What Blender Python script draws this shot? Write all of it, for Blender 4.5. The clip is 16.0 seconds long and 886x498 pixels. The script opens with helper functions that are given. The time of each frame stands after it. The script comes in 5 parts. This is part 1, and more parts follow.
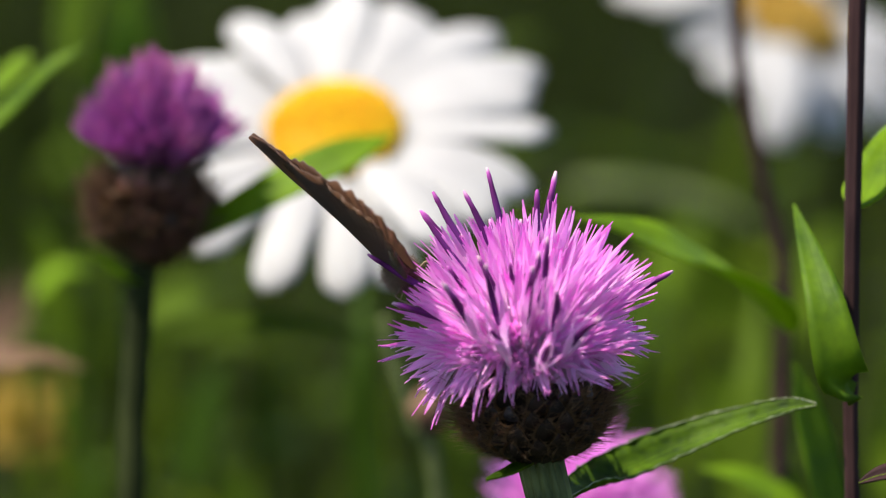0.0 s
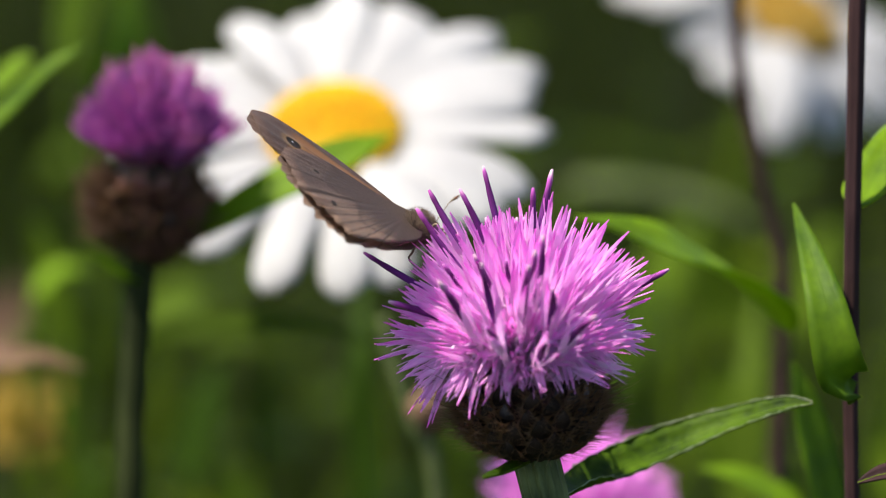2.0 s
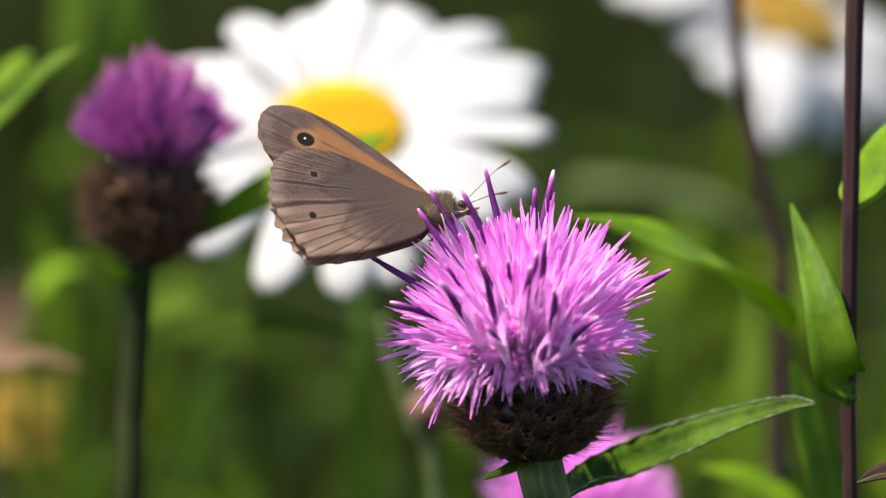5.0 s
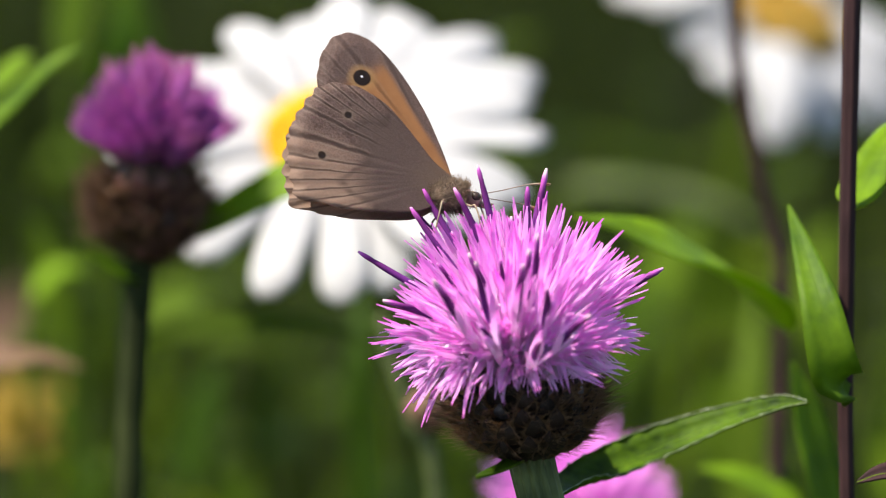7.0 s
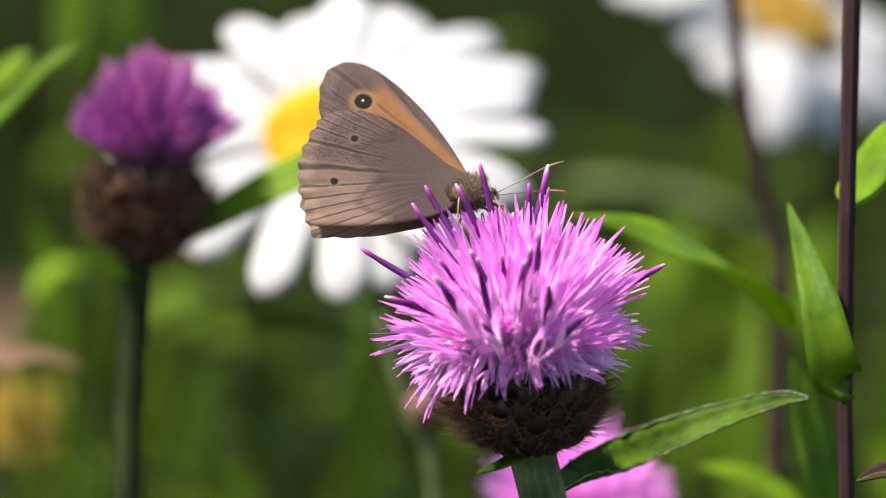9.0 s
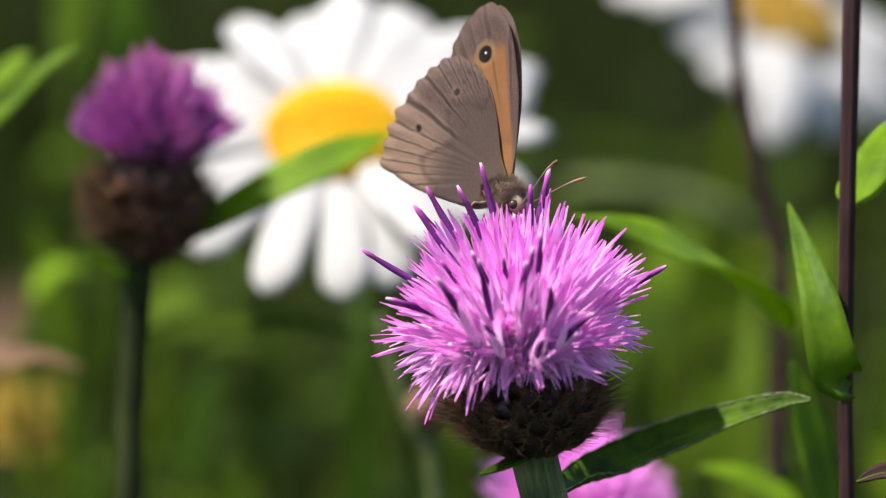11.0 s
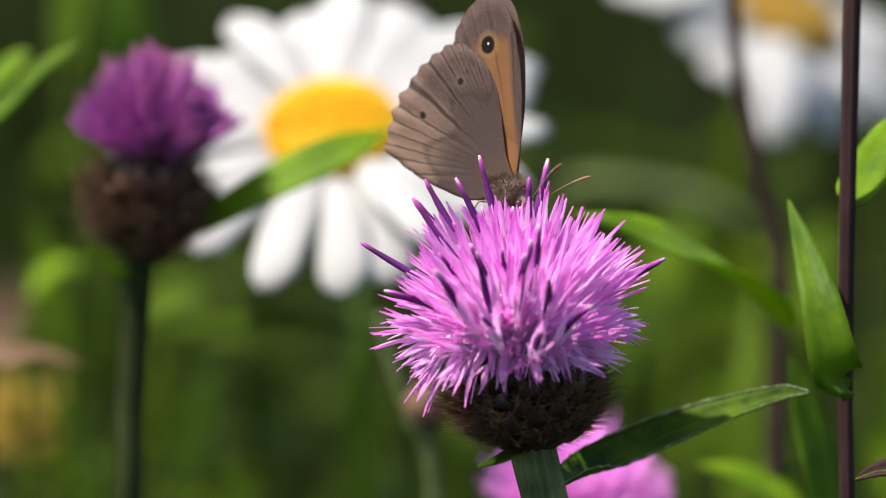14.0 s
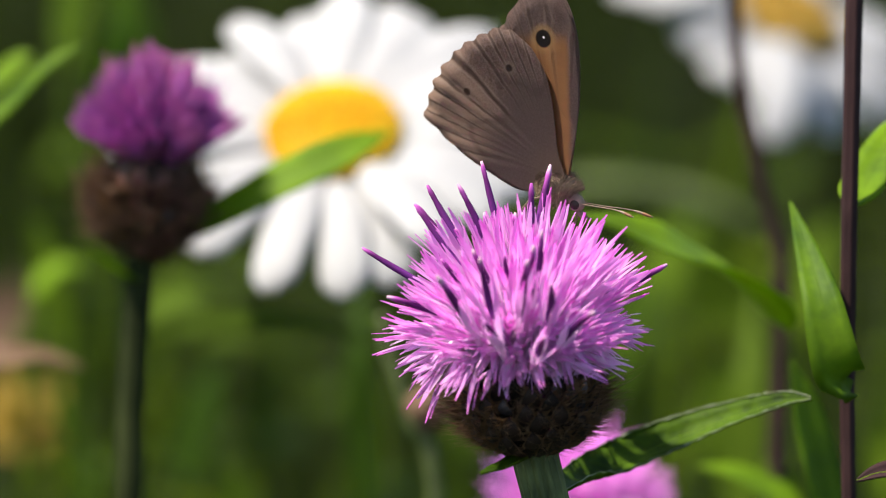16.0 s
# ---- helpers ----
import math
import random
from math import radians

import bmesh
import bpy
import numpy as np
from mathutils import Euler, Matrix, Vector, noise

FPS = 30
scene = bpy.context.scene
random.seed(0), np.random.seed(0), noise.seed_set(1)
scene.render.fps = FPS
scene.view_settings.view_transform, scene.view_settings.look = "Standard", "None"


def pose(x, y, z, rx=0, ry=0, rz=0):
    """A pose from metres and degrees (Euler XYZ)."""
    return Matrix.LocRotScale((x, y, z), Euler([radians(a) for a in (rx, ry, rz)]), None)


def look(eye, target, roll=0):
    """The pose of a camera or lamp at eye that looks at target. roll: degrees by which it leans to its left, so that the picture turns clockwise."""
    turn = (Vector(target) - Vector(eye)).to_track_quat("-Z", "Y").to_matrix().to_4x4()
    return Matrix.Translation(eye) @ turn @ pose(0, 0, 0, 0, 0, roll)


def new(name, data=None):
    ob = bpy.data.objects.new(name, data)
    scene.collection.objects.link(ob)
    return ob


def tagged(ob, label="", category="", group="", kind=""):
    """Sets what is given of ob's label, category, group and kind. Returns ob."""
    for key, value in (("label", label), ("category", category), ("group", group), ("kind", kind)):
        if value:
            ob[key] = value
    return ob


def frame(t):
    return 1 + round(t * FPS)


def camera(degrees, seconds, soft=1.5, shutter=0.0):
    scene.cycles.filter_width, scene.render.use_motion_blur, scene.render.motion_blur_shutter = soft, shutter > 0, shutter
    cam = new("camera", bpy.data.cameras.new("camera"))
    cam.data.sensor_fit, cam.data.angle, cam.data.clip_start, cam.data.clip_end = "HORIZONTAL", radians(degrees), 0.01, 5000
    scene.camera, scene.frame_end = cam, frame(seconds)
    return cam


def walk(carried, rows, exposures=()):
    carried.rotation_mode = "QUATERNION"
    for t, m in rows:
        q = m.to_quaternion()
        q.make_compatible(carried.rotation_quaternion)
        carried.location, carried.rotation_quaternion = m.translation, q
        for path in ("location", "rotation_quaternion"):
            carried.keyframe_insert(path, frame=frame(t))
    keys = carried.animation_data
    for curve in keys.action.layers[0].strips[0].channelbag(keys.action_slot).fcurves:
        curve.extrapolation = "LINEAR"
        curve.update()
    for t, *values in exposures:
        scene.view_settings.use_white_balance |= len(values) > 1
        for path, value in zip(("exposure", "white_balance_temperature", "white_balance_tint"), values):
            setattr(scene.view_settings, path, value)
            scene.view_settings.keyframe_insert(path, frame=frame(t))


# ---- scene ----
# The camera looks a little downwards over a meadow; distances are laid out along its first view.
EYE = Vector((0.0, 0.0, 0.65))
TILT = 10.0
RIGHT = Vector((1, 0, 0))
UP = Vector((0, math.sin(radians(TILT)), math.cos(radians(TILT))))
AHEAD = Vector((0, math.cos(radians(TILT)), -math.sin(radians(TILT))))


def spot(u, v, d):
    """The place u metres to the right of the first line of sight, v above it and d along it."""
    return EYE + u * RIGHT + v * UP + d * AHEAD


def toward(u, v, w):
    """A direction: u to the right, v up, w towards the viewer."""
    return (u * RIGHT + v * UP - w * AHEAD).normalized()


cam = camera(10, 16.0, soft=1.1)
cam.data.dof.use_dof = True
cam.data.dof.focus_distance = 0.602
cam.data.dof.aperture_fstop = 14.0
# The tripod gives a little: seconds, degrees to the side and downwards.
DRIFT = [
    (0, 0.0000, 0.0000), (1, 0.0064, 0.0064), (2, 0.0096, 0.0032), (3, 0.0064, 0.0000), (4, 0.0128, 0.0064),
    (6.5, 0.0191, 0.0064), (7.5, 0.0223, 0.0096), (8, 0.0255, 0.0159), (9, 0.0287, 0.0223), (11.5, 0.0287, 0.0128),
    (12.5, 0.0287, 0.0287), (13.5, 0.0383, 0.0415), (14, 0.0383, 0.0415), (14.5, 0.0223, 0.0255), (15.5, 0.0255, 0.0223),
    (16, 0.0255, 0.0255),
]
walk(cam, [(t, Matrix.Translation(EYE) @ pose(0, 0, 0, 90 - TILT - dy, 0, -dx)) for t, dx, dy in DRIFT],
     [(t, 1.25 + e, 6500, 14) for t, e in ((0, -0.38), (2, -0.34), (3.5, -0.23), (4.2, -0.15), (6.3, -0.1), (7, -0.1), (9.2, -0.06), (11.3, -0.28), (12.5, -0.37), (14, -0.33), (14.5, -0.28), (16, -0.28))])

# ---- light ----
SUN_WAY = toward(-0.46, 0.855, 0.235)
world = bpy.data.worlds.new("world")
scene.world = world
world.use_nodes = True
wn = world.node_tree
sky = wn.nodes.new("ShaderNodeTexSky")
sky.sky_type = "NISHITA"
sky.sun_disc = False
sky.sun_elevation = math.asin(SUN_WAY.z)
sky.sun_rotation = math.atan2(SUN_WAY.x, SUN_WAY.y)
wn.links.new(sky.outputs[0], wn.nodes["Background"].inputs[0])
wn.nodes["Background"].inputs[1].default_value = 0.105
sun = new("sun", bpy.data.lights.new("sun", "SUN"))
sun.data.energy = 5.0
sun.data.angle = radians(0.55)
sun.data.color = (1.0, 0.93, 0.80)
sun.matrix_world = look(Vector((0, 0, 3)) + SUN_WAY, (0, 0, 3))


# ---- materials ----
def material(name):
    m = bpy.data.materials.new(name)
    m.use_nodes = True
    n = m.node_tree.nodes
    return m, n, m.node_tree.links, n["Principled BSDF"]


def noise_node(n, l, scale, detail=4.0, coord="Object", stretch=None):
    tc = n.new("ShaderNodeTexCoord")
    t = n.new("ShaderNodeTexNoise")
    t.inputs["Scale"].default_value = scale
    t.inputs["Detail"].default_value = detail
    src = tc.outputs[coord]
    if stretch:
        mp = n.new("ShaderNodeMapping")
        mp.inputs["Scale"].default_value = stretch
        l.new(src, mp.inputs[0])
        src = mp.outputs[0]
    l.new(src, t.inputs["Vector"])
    return t


def ramp(n, l, fac, stops):
    r = n.new("ShaderNodeValToRGB")
    e = r.color_ramp.elements
    while len(e) < len(stops):
        e.new(0.5)
    for k, (at, c) in enumerate(stops):
        e[k].position = at
        e[k].color = (*c, 1)
    l.new(fac, r.inputs[0])
    return r


def mixed(n, l, fac, a, b, mode="MIX"):
    mx = n.new("ShaderNodeMix")
    mx.data_type, mx.blend_type = "RGBA", mode
    for sock, val in ((mx.inputs[0], fac), (mx.inputs[6], a), (mx.inputs[7], b)):
        if isinstance(val, (int, float)):
            sock.default_value = val
        elif isinstance(val, tuple):
            sock.default_value = (*val, 1)
        else:
            l.new(val, sock)
    return mx.outputs[2]


def calc(n, l, op, a, b=0.0, c=None):
    m = n.new("ShaderNodeMath")
    m.operation = op
    for sock, val in zip(m.inputs, (a, b) if c is None else (a, b, c)):
        if isinstance(val, (int, float)):
            sock.default_value = val
        else:
            l.new(val, sock)
    return m.outputs[0]


def bumped(n, l, p, height, strength, distance):
    b = n.new("ShaderNodeBump")
    b.inputs["Strength"].default_value = strength
    b.inputs["Distance"].default_value = distance
    l.new(height, b.inputs["Height"])
    l.new(b.outputs[0], p.inputs["Normal"])
    return b


def see_through(n, l, p, colour, share):
    """Mix the surface with light that shines through it."""
    t = n.new("ShaderNodeBsdfTranslucent")
    if isinstance(colour, tuple):
        t.inputs[0].default_value = (*colour, 1)
    else:
        l.new(colour, t.inputs[0])
    mx = n.new("ShaderNodeMixShader")
    mx.inputs[0].default_value = share
    l.new(p.outputs[0], mx.inputs[1])
    l.new(t.outputs[0], mx.inputs[2])
    l.new(mx.outputs[0], n["Material Output"].inputs[0])


def plant_material(name, dark, light, scale, through_colour, share, rough=0.5, random_tint=0.25, stretch=None, bump=0.3, gloss=0.25):
    m, n, l, p = material(name)
    fine = noise_node(n, l, scale, 5, "Object", stretch)
    coarse = noise_node(n, l, scale / 7, 2)
    both = calc(n, l, "MULTIPLY_ADD", coarse.outputs[0], 0.65, calc(n, l, "MULTIPLY", fine.outputs[0], 0.35))
    info = n.new("ShaderNodeObjectInfo")
    geo = n.new("ShaderNodeNewGeometry")
    isle = calc(n, l, "ADD", info.outputs["Random"], geo.outputs["Random Per Island"])
    isle = calc(n, l, "SUBTRACT", calc(n, l, "FRACT", isle), 0.5)
    both = calc(n, l, "MULTIPLY_ADD", isle, random_tint, both)
    r = ramp(n, l, both, [(0.3, dark), (0.7, light)])
    l.new(r.outputs[0], p.inputs["Base Color"])
    p.inputs["Roughness"].default_value = rough
    p.inputs["Specular IOR Level"].default_value = gloss
    bumped(n, l, p, fine.outputs[0], bump, 0.0002)
    if share:
        see_through(n, l, p, mixed(n, l, 0.6, r.outputs[0], through_colour), share)
    return m


LEAF = plant_material("leaf_green", (0.045, 0.105, 0.006), (0.17, 0.30, 0.008), 900, (0.44, 0.64, 0.006), 0.46, 0.55, 0.25, None, 0.3, 0.15)
DARK_LEAF = plant_material("leaf_dark_green", (0.0172, 0.0516, 0.0043), (0.086, 0.172, 0.0086), 500, (0.3612, 0.5848, 0.0086), 0.45, 0.6)
FRONT_LEAF = plant_material("leaf_deep_green", (0.006, 0.020, 0.0012), (0.085, 0.165, 0.003), 1100, (0.34, 0.54, 0.005), 0.26, 0.6, 0.25, None, 1.0, 0.12)
RIM = plant_material("leaf_rim_hair", (0.20, 0.26, 0.12), (0.48, 0.52, 0.36), 3000, (0.6, 0.7, 0.4), 0.45, 0.5)
# herb green, the lighter of a lit and shaded pair; light put into colour
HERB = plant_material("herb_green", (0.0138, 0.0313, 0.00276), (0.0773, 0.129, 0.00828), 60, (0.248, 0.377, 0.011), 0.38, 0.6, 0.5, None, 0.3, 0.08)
# brighter copy of the herb green: sunlight put into the colour
SUN_TINT_HERB = plant_material("herb_sun_tint", (0.0234, 0.054, 0.0036), (0.104, 0.176, 0.009), 120, (0.288, 0.432, 0.0108), 0.40, 0.6, 0.4, None, 0.3, 0.08)
# near-black grass: deep shade between the far blades put into the colour
SHADE_GRASS = plant_material("grass_shade_green", (0.002, 0.0045, 0.001), (0.028, 0.039, 0.006), 55, (0.085, 0.125, 0.012), 0.30, 0.6, 0.35, None, 0.3, 0.08)
# shaded copy of the herb green: shade put into the colour
SHADE_UNDER = plant_material("undergrowth_shade", (0.00389, 0.00808, 0.00101), (0.0222, 0.0333, 0.00252), 40, (0.0778, 0.141, 0.00505), 0.25, 0.6, 0.4, None, 0.3, 0.06)
STEM = plant_material("stem_green", (0.020, 0.034, 0.007), (0.15, 0.19, 0.060), 1500, (0.1, 0.2, 0.05), 0.0, 0.6, 0.1, (1, 1, 0.045), 1.0)
OLD_STEM = plant_material("stem_dark_green", (0.011, 0.016, 0.005), (0.036, 0.046, 0.014), 700, (0.1, 0.2, 0.05), 0.0, 0.75, 0.1, (1, 1, 0.12), 0.6, 0.06)
DARK_STEM = plant_material("stem_purple_brown", (0.014, 0.0068, 0.0064), (0.048, 0.024, 0.023), 800, (0.1, 0.1, 0.05), 0.0, 0.65, 0.1, (1, 1, 0.1), 0.9, 0.10)
DRY = plant_material("dry_leaf", (0.0609, 0.03045, 0.01566), (0.174, 0.1044, 0.0609), 300, (0.348, 0.2175, 0.1044), 0.2, 0.7)
BRACT = plant_material("bract_brown", (0.009, 0.006, 0.005), (0.045, 0.027, 0.020), 1500, (0.0612, 0.0306, 0.0184), 0.0, 0.55)
BRACT_RED = plant_material("bract_red_brown", (0.035, 0.014, 0.012), (0.21, 0.09, 0.072), 500, (0.1, 0.05, 0.03), 0.0, 0.45)
# bristle brown, lightened: backlight on the rim hairs put into the colour
FRINGE = plant_material("fringe_backlit_brown", (0.06, 0.037, 0.022), (0.24, 0.155, 0.09), 1500, (0.55, 0.39, 0.23), 0.42, 0.45)
# grey bract tone that also puts glints on the scales into the colour
GLINT_GREY = plant_material("bract_glint_grey", (0.022, 0.018, 0.019), (0.15, 0.13, 0.135), 1500, (0.1, 0.1, 0.1), 0.0, 0.5)
PETAL = plant_material("ray_white", (0.42, 0.42, 0.425), (0.58, 0.58, 0.57), 400, (0.68, 0.704, 0.64), 0.35, 0.55, 0.1, (1, 8, 1), 0.3)
DISC = plant_material("disc_yellow", (0.696, 0.3654, 0.00348), (0.8265, 0.5742, 0.01044), 500, (0.783, 0.522, 0.0174), 0.15, 0.6, 0.3)
OLD_DISC = plant_material("disc_dull_gold", (0.34, 0.20, 0.02), (0.58, 0.38, 0.07), 500, (0.6, 0.4, 0.05), 0.15, 0.6, 0.3)
YELLOW = plant_material("hawkbit_yellow", (0.162, 0.0973, 0.00806), (0.34, 0.243, 0.0243), 300, (0.645, 0.485, 0.0405), 0.3, 0.6)


def along(name, stops, length, through_share, rough=0.45, streak=2500, gloss=0.25):
    """A material that changes along the local z axis from the foot to the tip."""
    m, n, l, p = material(name)
    tc = n.new("ShaderNodeTexCoord")
    sep = n.new("ShaderNodeSeparateXYZ")
    l.new(tc.outputs["Object"], sep.inputs[0])
    fine = noise_node(n, l, streak, 3, "Object", (1, 1, 0.08))
    info = n.new("ShaderNodeObjectInfo")
    at = calc(n, l, "DIVIDE", sep.outputs[2], length)
    at = calc(n, l, "MULTIPLY_ADD", calc(n, l, "SUBTRACT", fine.outputs[0], 0.5), 0.25, at)
    at = calc(n, l, "MULTIPLY_ADD", calc(n, l, "SUBTRACT", info.outputs["Random"], 0.5), 0.16, at)
    r = ramp(n, l, at, stops)
    l.new(r.outputs[0], p.inputs["Base Color"])
    p.inputs["Roughness"].default_value = rough
    p.inputs["Specular IOR Level"].default_value = gloss
    bumped(n, l, p, fine.outputs[0], 0.4, 0.0001)
    if through_share:
        see_through(n, l, p, r.outputs[0], through_share)
    return m


FLORET = along("floret_pink", [(0.0, (0.97, 0.88, 0.96)), (0.42, (0.97, 0.84, 0.96)), (0.78, (0.96, 0.60, 0.92)), (1.0, (0.88, 0.28, 0.78))], 0.0165, 0.64)
FLORET_DARK = along("floret_purple", [(0.0, (0.50, 0.12, 0.30)), (0.4, (0.62, 0.22, 0.58)), (0.75, (0.52, 0.17, 0.50)), (1.0, (0.66, 0.24, 0.46))], 0.013, 0.45)
# lighter-tipped copy of the floret pink: sun on the back flower put into colour
FLORET_LIT = along("floret_lit_pink", [(0.0, (0.95, 0.68, 0.93)), (0.6, (0.95, 0.58, 0.91)), (1.0, (0.88, 0.38, 0.82))], 0.0165, 0.5)
FLORET_BED = plant_material("floret_bed", (0.72, 0.45, 0.68), (0.94, 0.72, 0.90), 1800, (0.9, 0.6, 0.85), 0.35, 0.6)
ANTHER = along("anther_purple", [(0.0, (0.42, 0.16, 0.52)), (0.2, (0.13, 0.030, 0.19)), (0.72, (0.11, 0.018, 0.11)), (0.88, (0.40, 0.08, 0.36)), (0.98, (0.66, 0.42, 0.52))], 0.0085, 0.0, 0.5, 2500, 0.10)


# ---- mesh helpers ----
def part(name, bm, mat, parent=None, label=""):
    """Link a bmesh, or a mesh, as one mesh object under a thing or a part."""
    if isinstance(bm, bmesh.types.BMesh):
        me = bpy.data.meshes.new(name)
        bm.normal_update()
        bm.to_mesh(me)
        bm.free()
        me.materials.append(mat)
        for poly in me.polygons:
            poly.use_smooth = True
    else:
        me = bm
    ob = new(name, me)
    if parent:
        ob.parent = parent
    if label:
        ob["label"] = label
    return ob


def thing(name, at, label, category, group=""):
    e = new(name)
    e.empty_display_size = 0.01
    e.location = at
    return tagged(e, label, category, group)


def curve_points(pts, n):
    """n + 1 points on a smooth line through pts."""
    pts = [Vector(p) for p in pts]
    if len(pts) == 2:
        return [pts[0].lerp(pts[1], i / n) for i in range(n + 1)]
    ext = [2 * pts[0] - pts[1]] + pts + [2 * pts[-1] - pts[-2]]
    out = []
    for i in range(n + 1):
        s = i / n * (len(pts) - 1)
        k = min(int(s), len(pts) - 2)
        f = s - k
        a, b, c, d = ext[k:k + 4]
        out.append(0.5 * ((2 * b) + (c - a) * f + (2 * a - 5 * b + 4 * c - d) * f * f + (3 * b - a - 3 * c + d) * f ** 3))
    return out


def stem_points(pts, n):
    """n + 1 points on a smooth line through unevenly spaced pts, most of them where the points lie close."""
    pts = [Vector(p) for p in pts]
    ext = [2 * pts[0] - pts[1]] + pts + [2 * pts[-1] - pts[-2]]
    at = [0.0]
    for a, b in zip(ext, ext[1:]):
        at.append(at[-1] + math.sqrt((b - a).length))
    out = []
    for i in range(n + 1):
        s = i / n * (len(pts) - 1)
        k = min(int(s), len(pts) - 2)
        t0, t1, t2, t3 = at[k:k + 4]
        p0, p1, p2, p3 = ext[k:k + 4]
        t = t1 + (t2 - t1) * (s - k)
        a1 = p0.lerp(p1, (t - t0) / (t1 - t0))
        a2 = p1.lerp(p2, (t - t1) / (t2 - t1))
        a3 = p2.lerp(p3, (t - t2) / (t3 - t2))
        b1 = a1.lerp(a2, (t - t0) / (t2 - t0))
        b2 = a2.lerp(a3, (t - t1) / (t3 - t1))
        out.append(b1.lerp(b2, (t - t1) / (t2 - t1)))
    return out


def sides(pts):
    """Tangent, side and normal at each point, carried along without twist."""
    res = []
    last = None
    for i, p in enumerate(pts):
        t = (pts[min(i + 1, len(pts) - 1)] - pts[max(i - 1, 0)]).normalized()
        if last is None:
            last = t.orthogonal().normalized()
        s = (last - t * last.dot(t)).normalized()
        last = s
        res.append((t, s, t.cross(s)))
    return res


def tube(bm, pts, radii, around=8, ridges=0, depth=0.0, cap=True):
    rings = []
    for p, (t, s, n), r in zip(pts, sides(pts), radii):
        ring = []
        for k in range(around):
            a = 2 * math.pi * k / around
            rr = r * (1 + depth * math.cos(ridges * a))
            ring.append(bm.verts.new(p + rr * (math.cos(a) * s + math.sin(a) * n)))
        rings.append(ring)
    for a, b in zip(rings, rings[1:]):
        for k in range(around):
            bm.faces.new((a[k], a[(k + 1) % around], b[(k + 1) % around], b[k]))
    if cap:
        bm.faces.new(rings[0][::-1])
        bm.faces.new(rings[-1])
    return bm


def strap(bm, pts, widths, thick, face):
    """A ribbon with a low ridge: four corners round each point; face is the way its broad side looks."""
    rings = []
    for i, (p, w) in enumerate(zip(pts, widths)):
        t = (pts[min(i + 1, len(pts) - 1)] - pts[max(i - 1, 0)]).normalized()
        f = face - t * face.dot(t)
        f = f.normalized() if f.length > 1e-6 else t.orthogonal().normalized()
        s = t.cross(f)
        rings.append([bm.verts.new(q) for q in (p - s * w + f * w * 0.35, p + f * thick * 0.2 - f * w * 0.1, p + s * w + f * w * 0.35, p - f * (thick + w * 0.1))])
    for a, b in zip(rings, rings[1:]):
        for k in range(4):
            bm.faces.new((a[k], a[(k + 1) % 4], b[(k + 1) % 4], b[k]))
    bm.faces.new(rings[0][::-1])
    bm.faces.new(rings[-1])


def blade(bm, pts, width, face, fold=0.25, thick=0.00025, rows=24, teeth=0, wave=0.0, peak=0.35, rng=random, ribs=0):
    """A lance-shaped leaf blade along pts, folded along its midrib, with thickness."""
    line = curve_points(pts, rows)
    top, low = [], []
    ph = rng.random() * 6
    for i, p in enumerate(line):
        f = i / rows
        t = (line[min(i + 1, rows)] - line[max(i - 1, 0)]).normalized()
        up = (face - t * face.dot(t)).normalized()
        s = t.cross(up)
        w = width * (max(0.0, (f / peak) ** 0.75 * (2 - f / peak)) ** 0.8 if f < peak else max(0.0, 1 - ((f - peak) / (1 - peak)) ** 1.35)) + 0.00015
        ra, rb = [], []
        for k in (-1.0, -0.55, 0.0, 0.55, 1.0):
            ww = w * k
            if abs(k) == 1 and teeth:
                ww *= 1 + 0.02 * math.sin(i * 1.7 + 3 * math.sin(i * 0.6)) + (0.03 if (i * 7) % 23 < 3 else 0)
            h = abs(ww) * fold + wave * w * math.sin(9 * f + ph + (2 if k > 0 else 0)) * abs(k) - (0.10 * w if abs(k) == 0.55 else 0) + (0.035 * w * math.sin(2 * math.pi * (ribs * f - abs(k) * 1.2)) * min(1.0, abs(k) * 2) if ribs else 0)
            q = p + s * ww + up * h
            ra.append(bm.verts.new(q + up * thick * 0.5))
            rb.append(bm.verts.new(q - up * thick * 0.5))
        top.append(ra)
        low.append(rb)
    for i in range(rows):
        for k in range(4):
            bm.faces.new((top[i][k], top[i][k + 1], top[i + 1][k + 1], top[i + 1][k]))
            bm.faces.new((low[i][k + 1], low[i][k], low[i + 1][k], low[i + 1][k + 1]))
        bm.faces.new((top[i][0], top[i + 1][0], low[i + 1][0], low[i][0]))
        bm.faces.new((top[i][4], low[i][4], low[i + 1][4], top[i + 1][4]))
    return line, [(r[0].co.copy(), r[4].co.copy()) for r in top]


def frame_to(direction, spin=0.0):
    """A turn that brings the local z axis to the direction."""
    return Vector(direction).to_track_quat("Z", "Y").to_matrix().to_4x4() @ pose(0, 0, 0, 0, 0, spin)


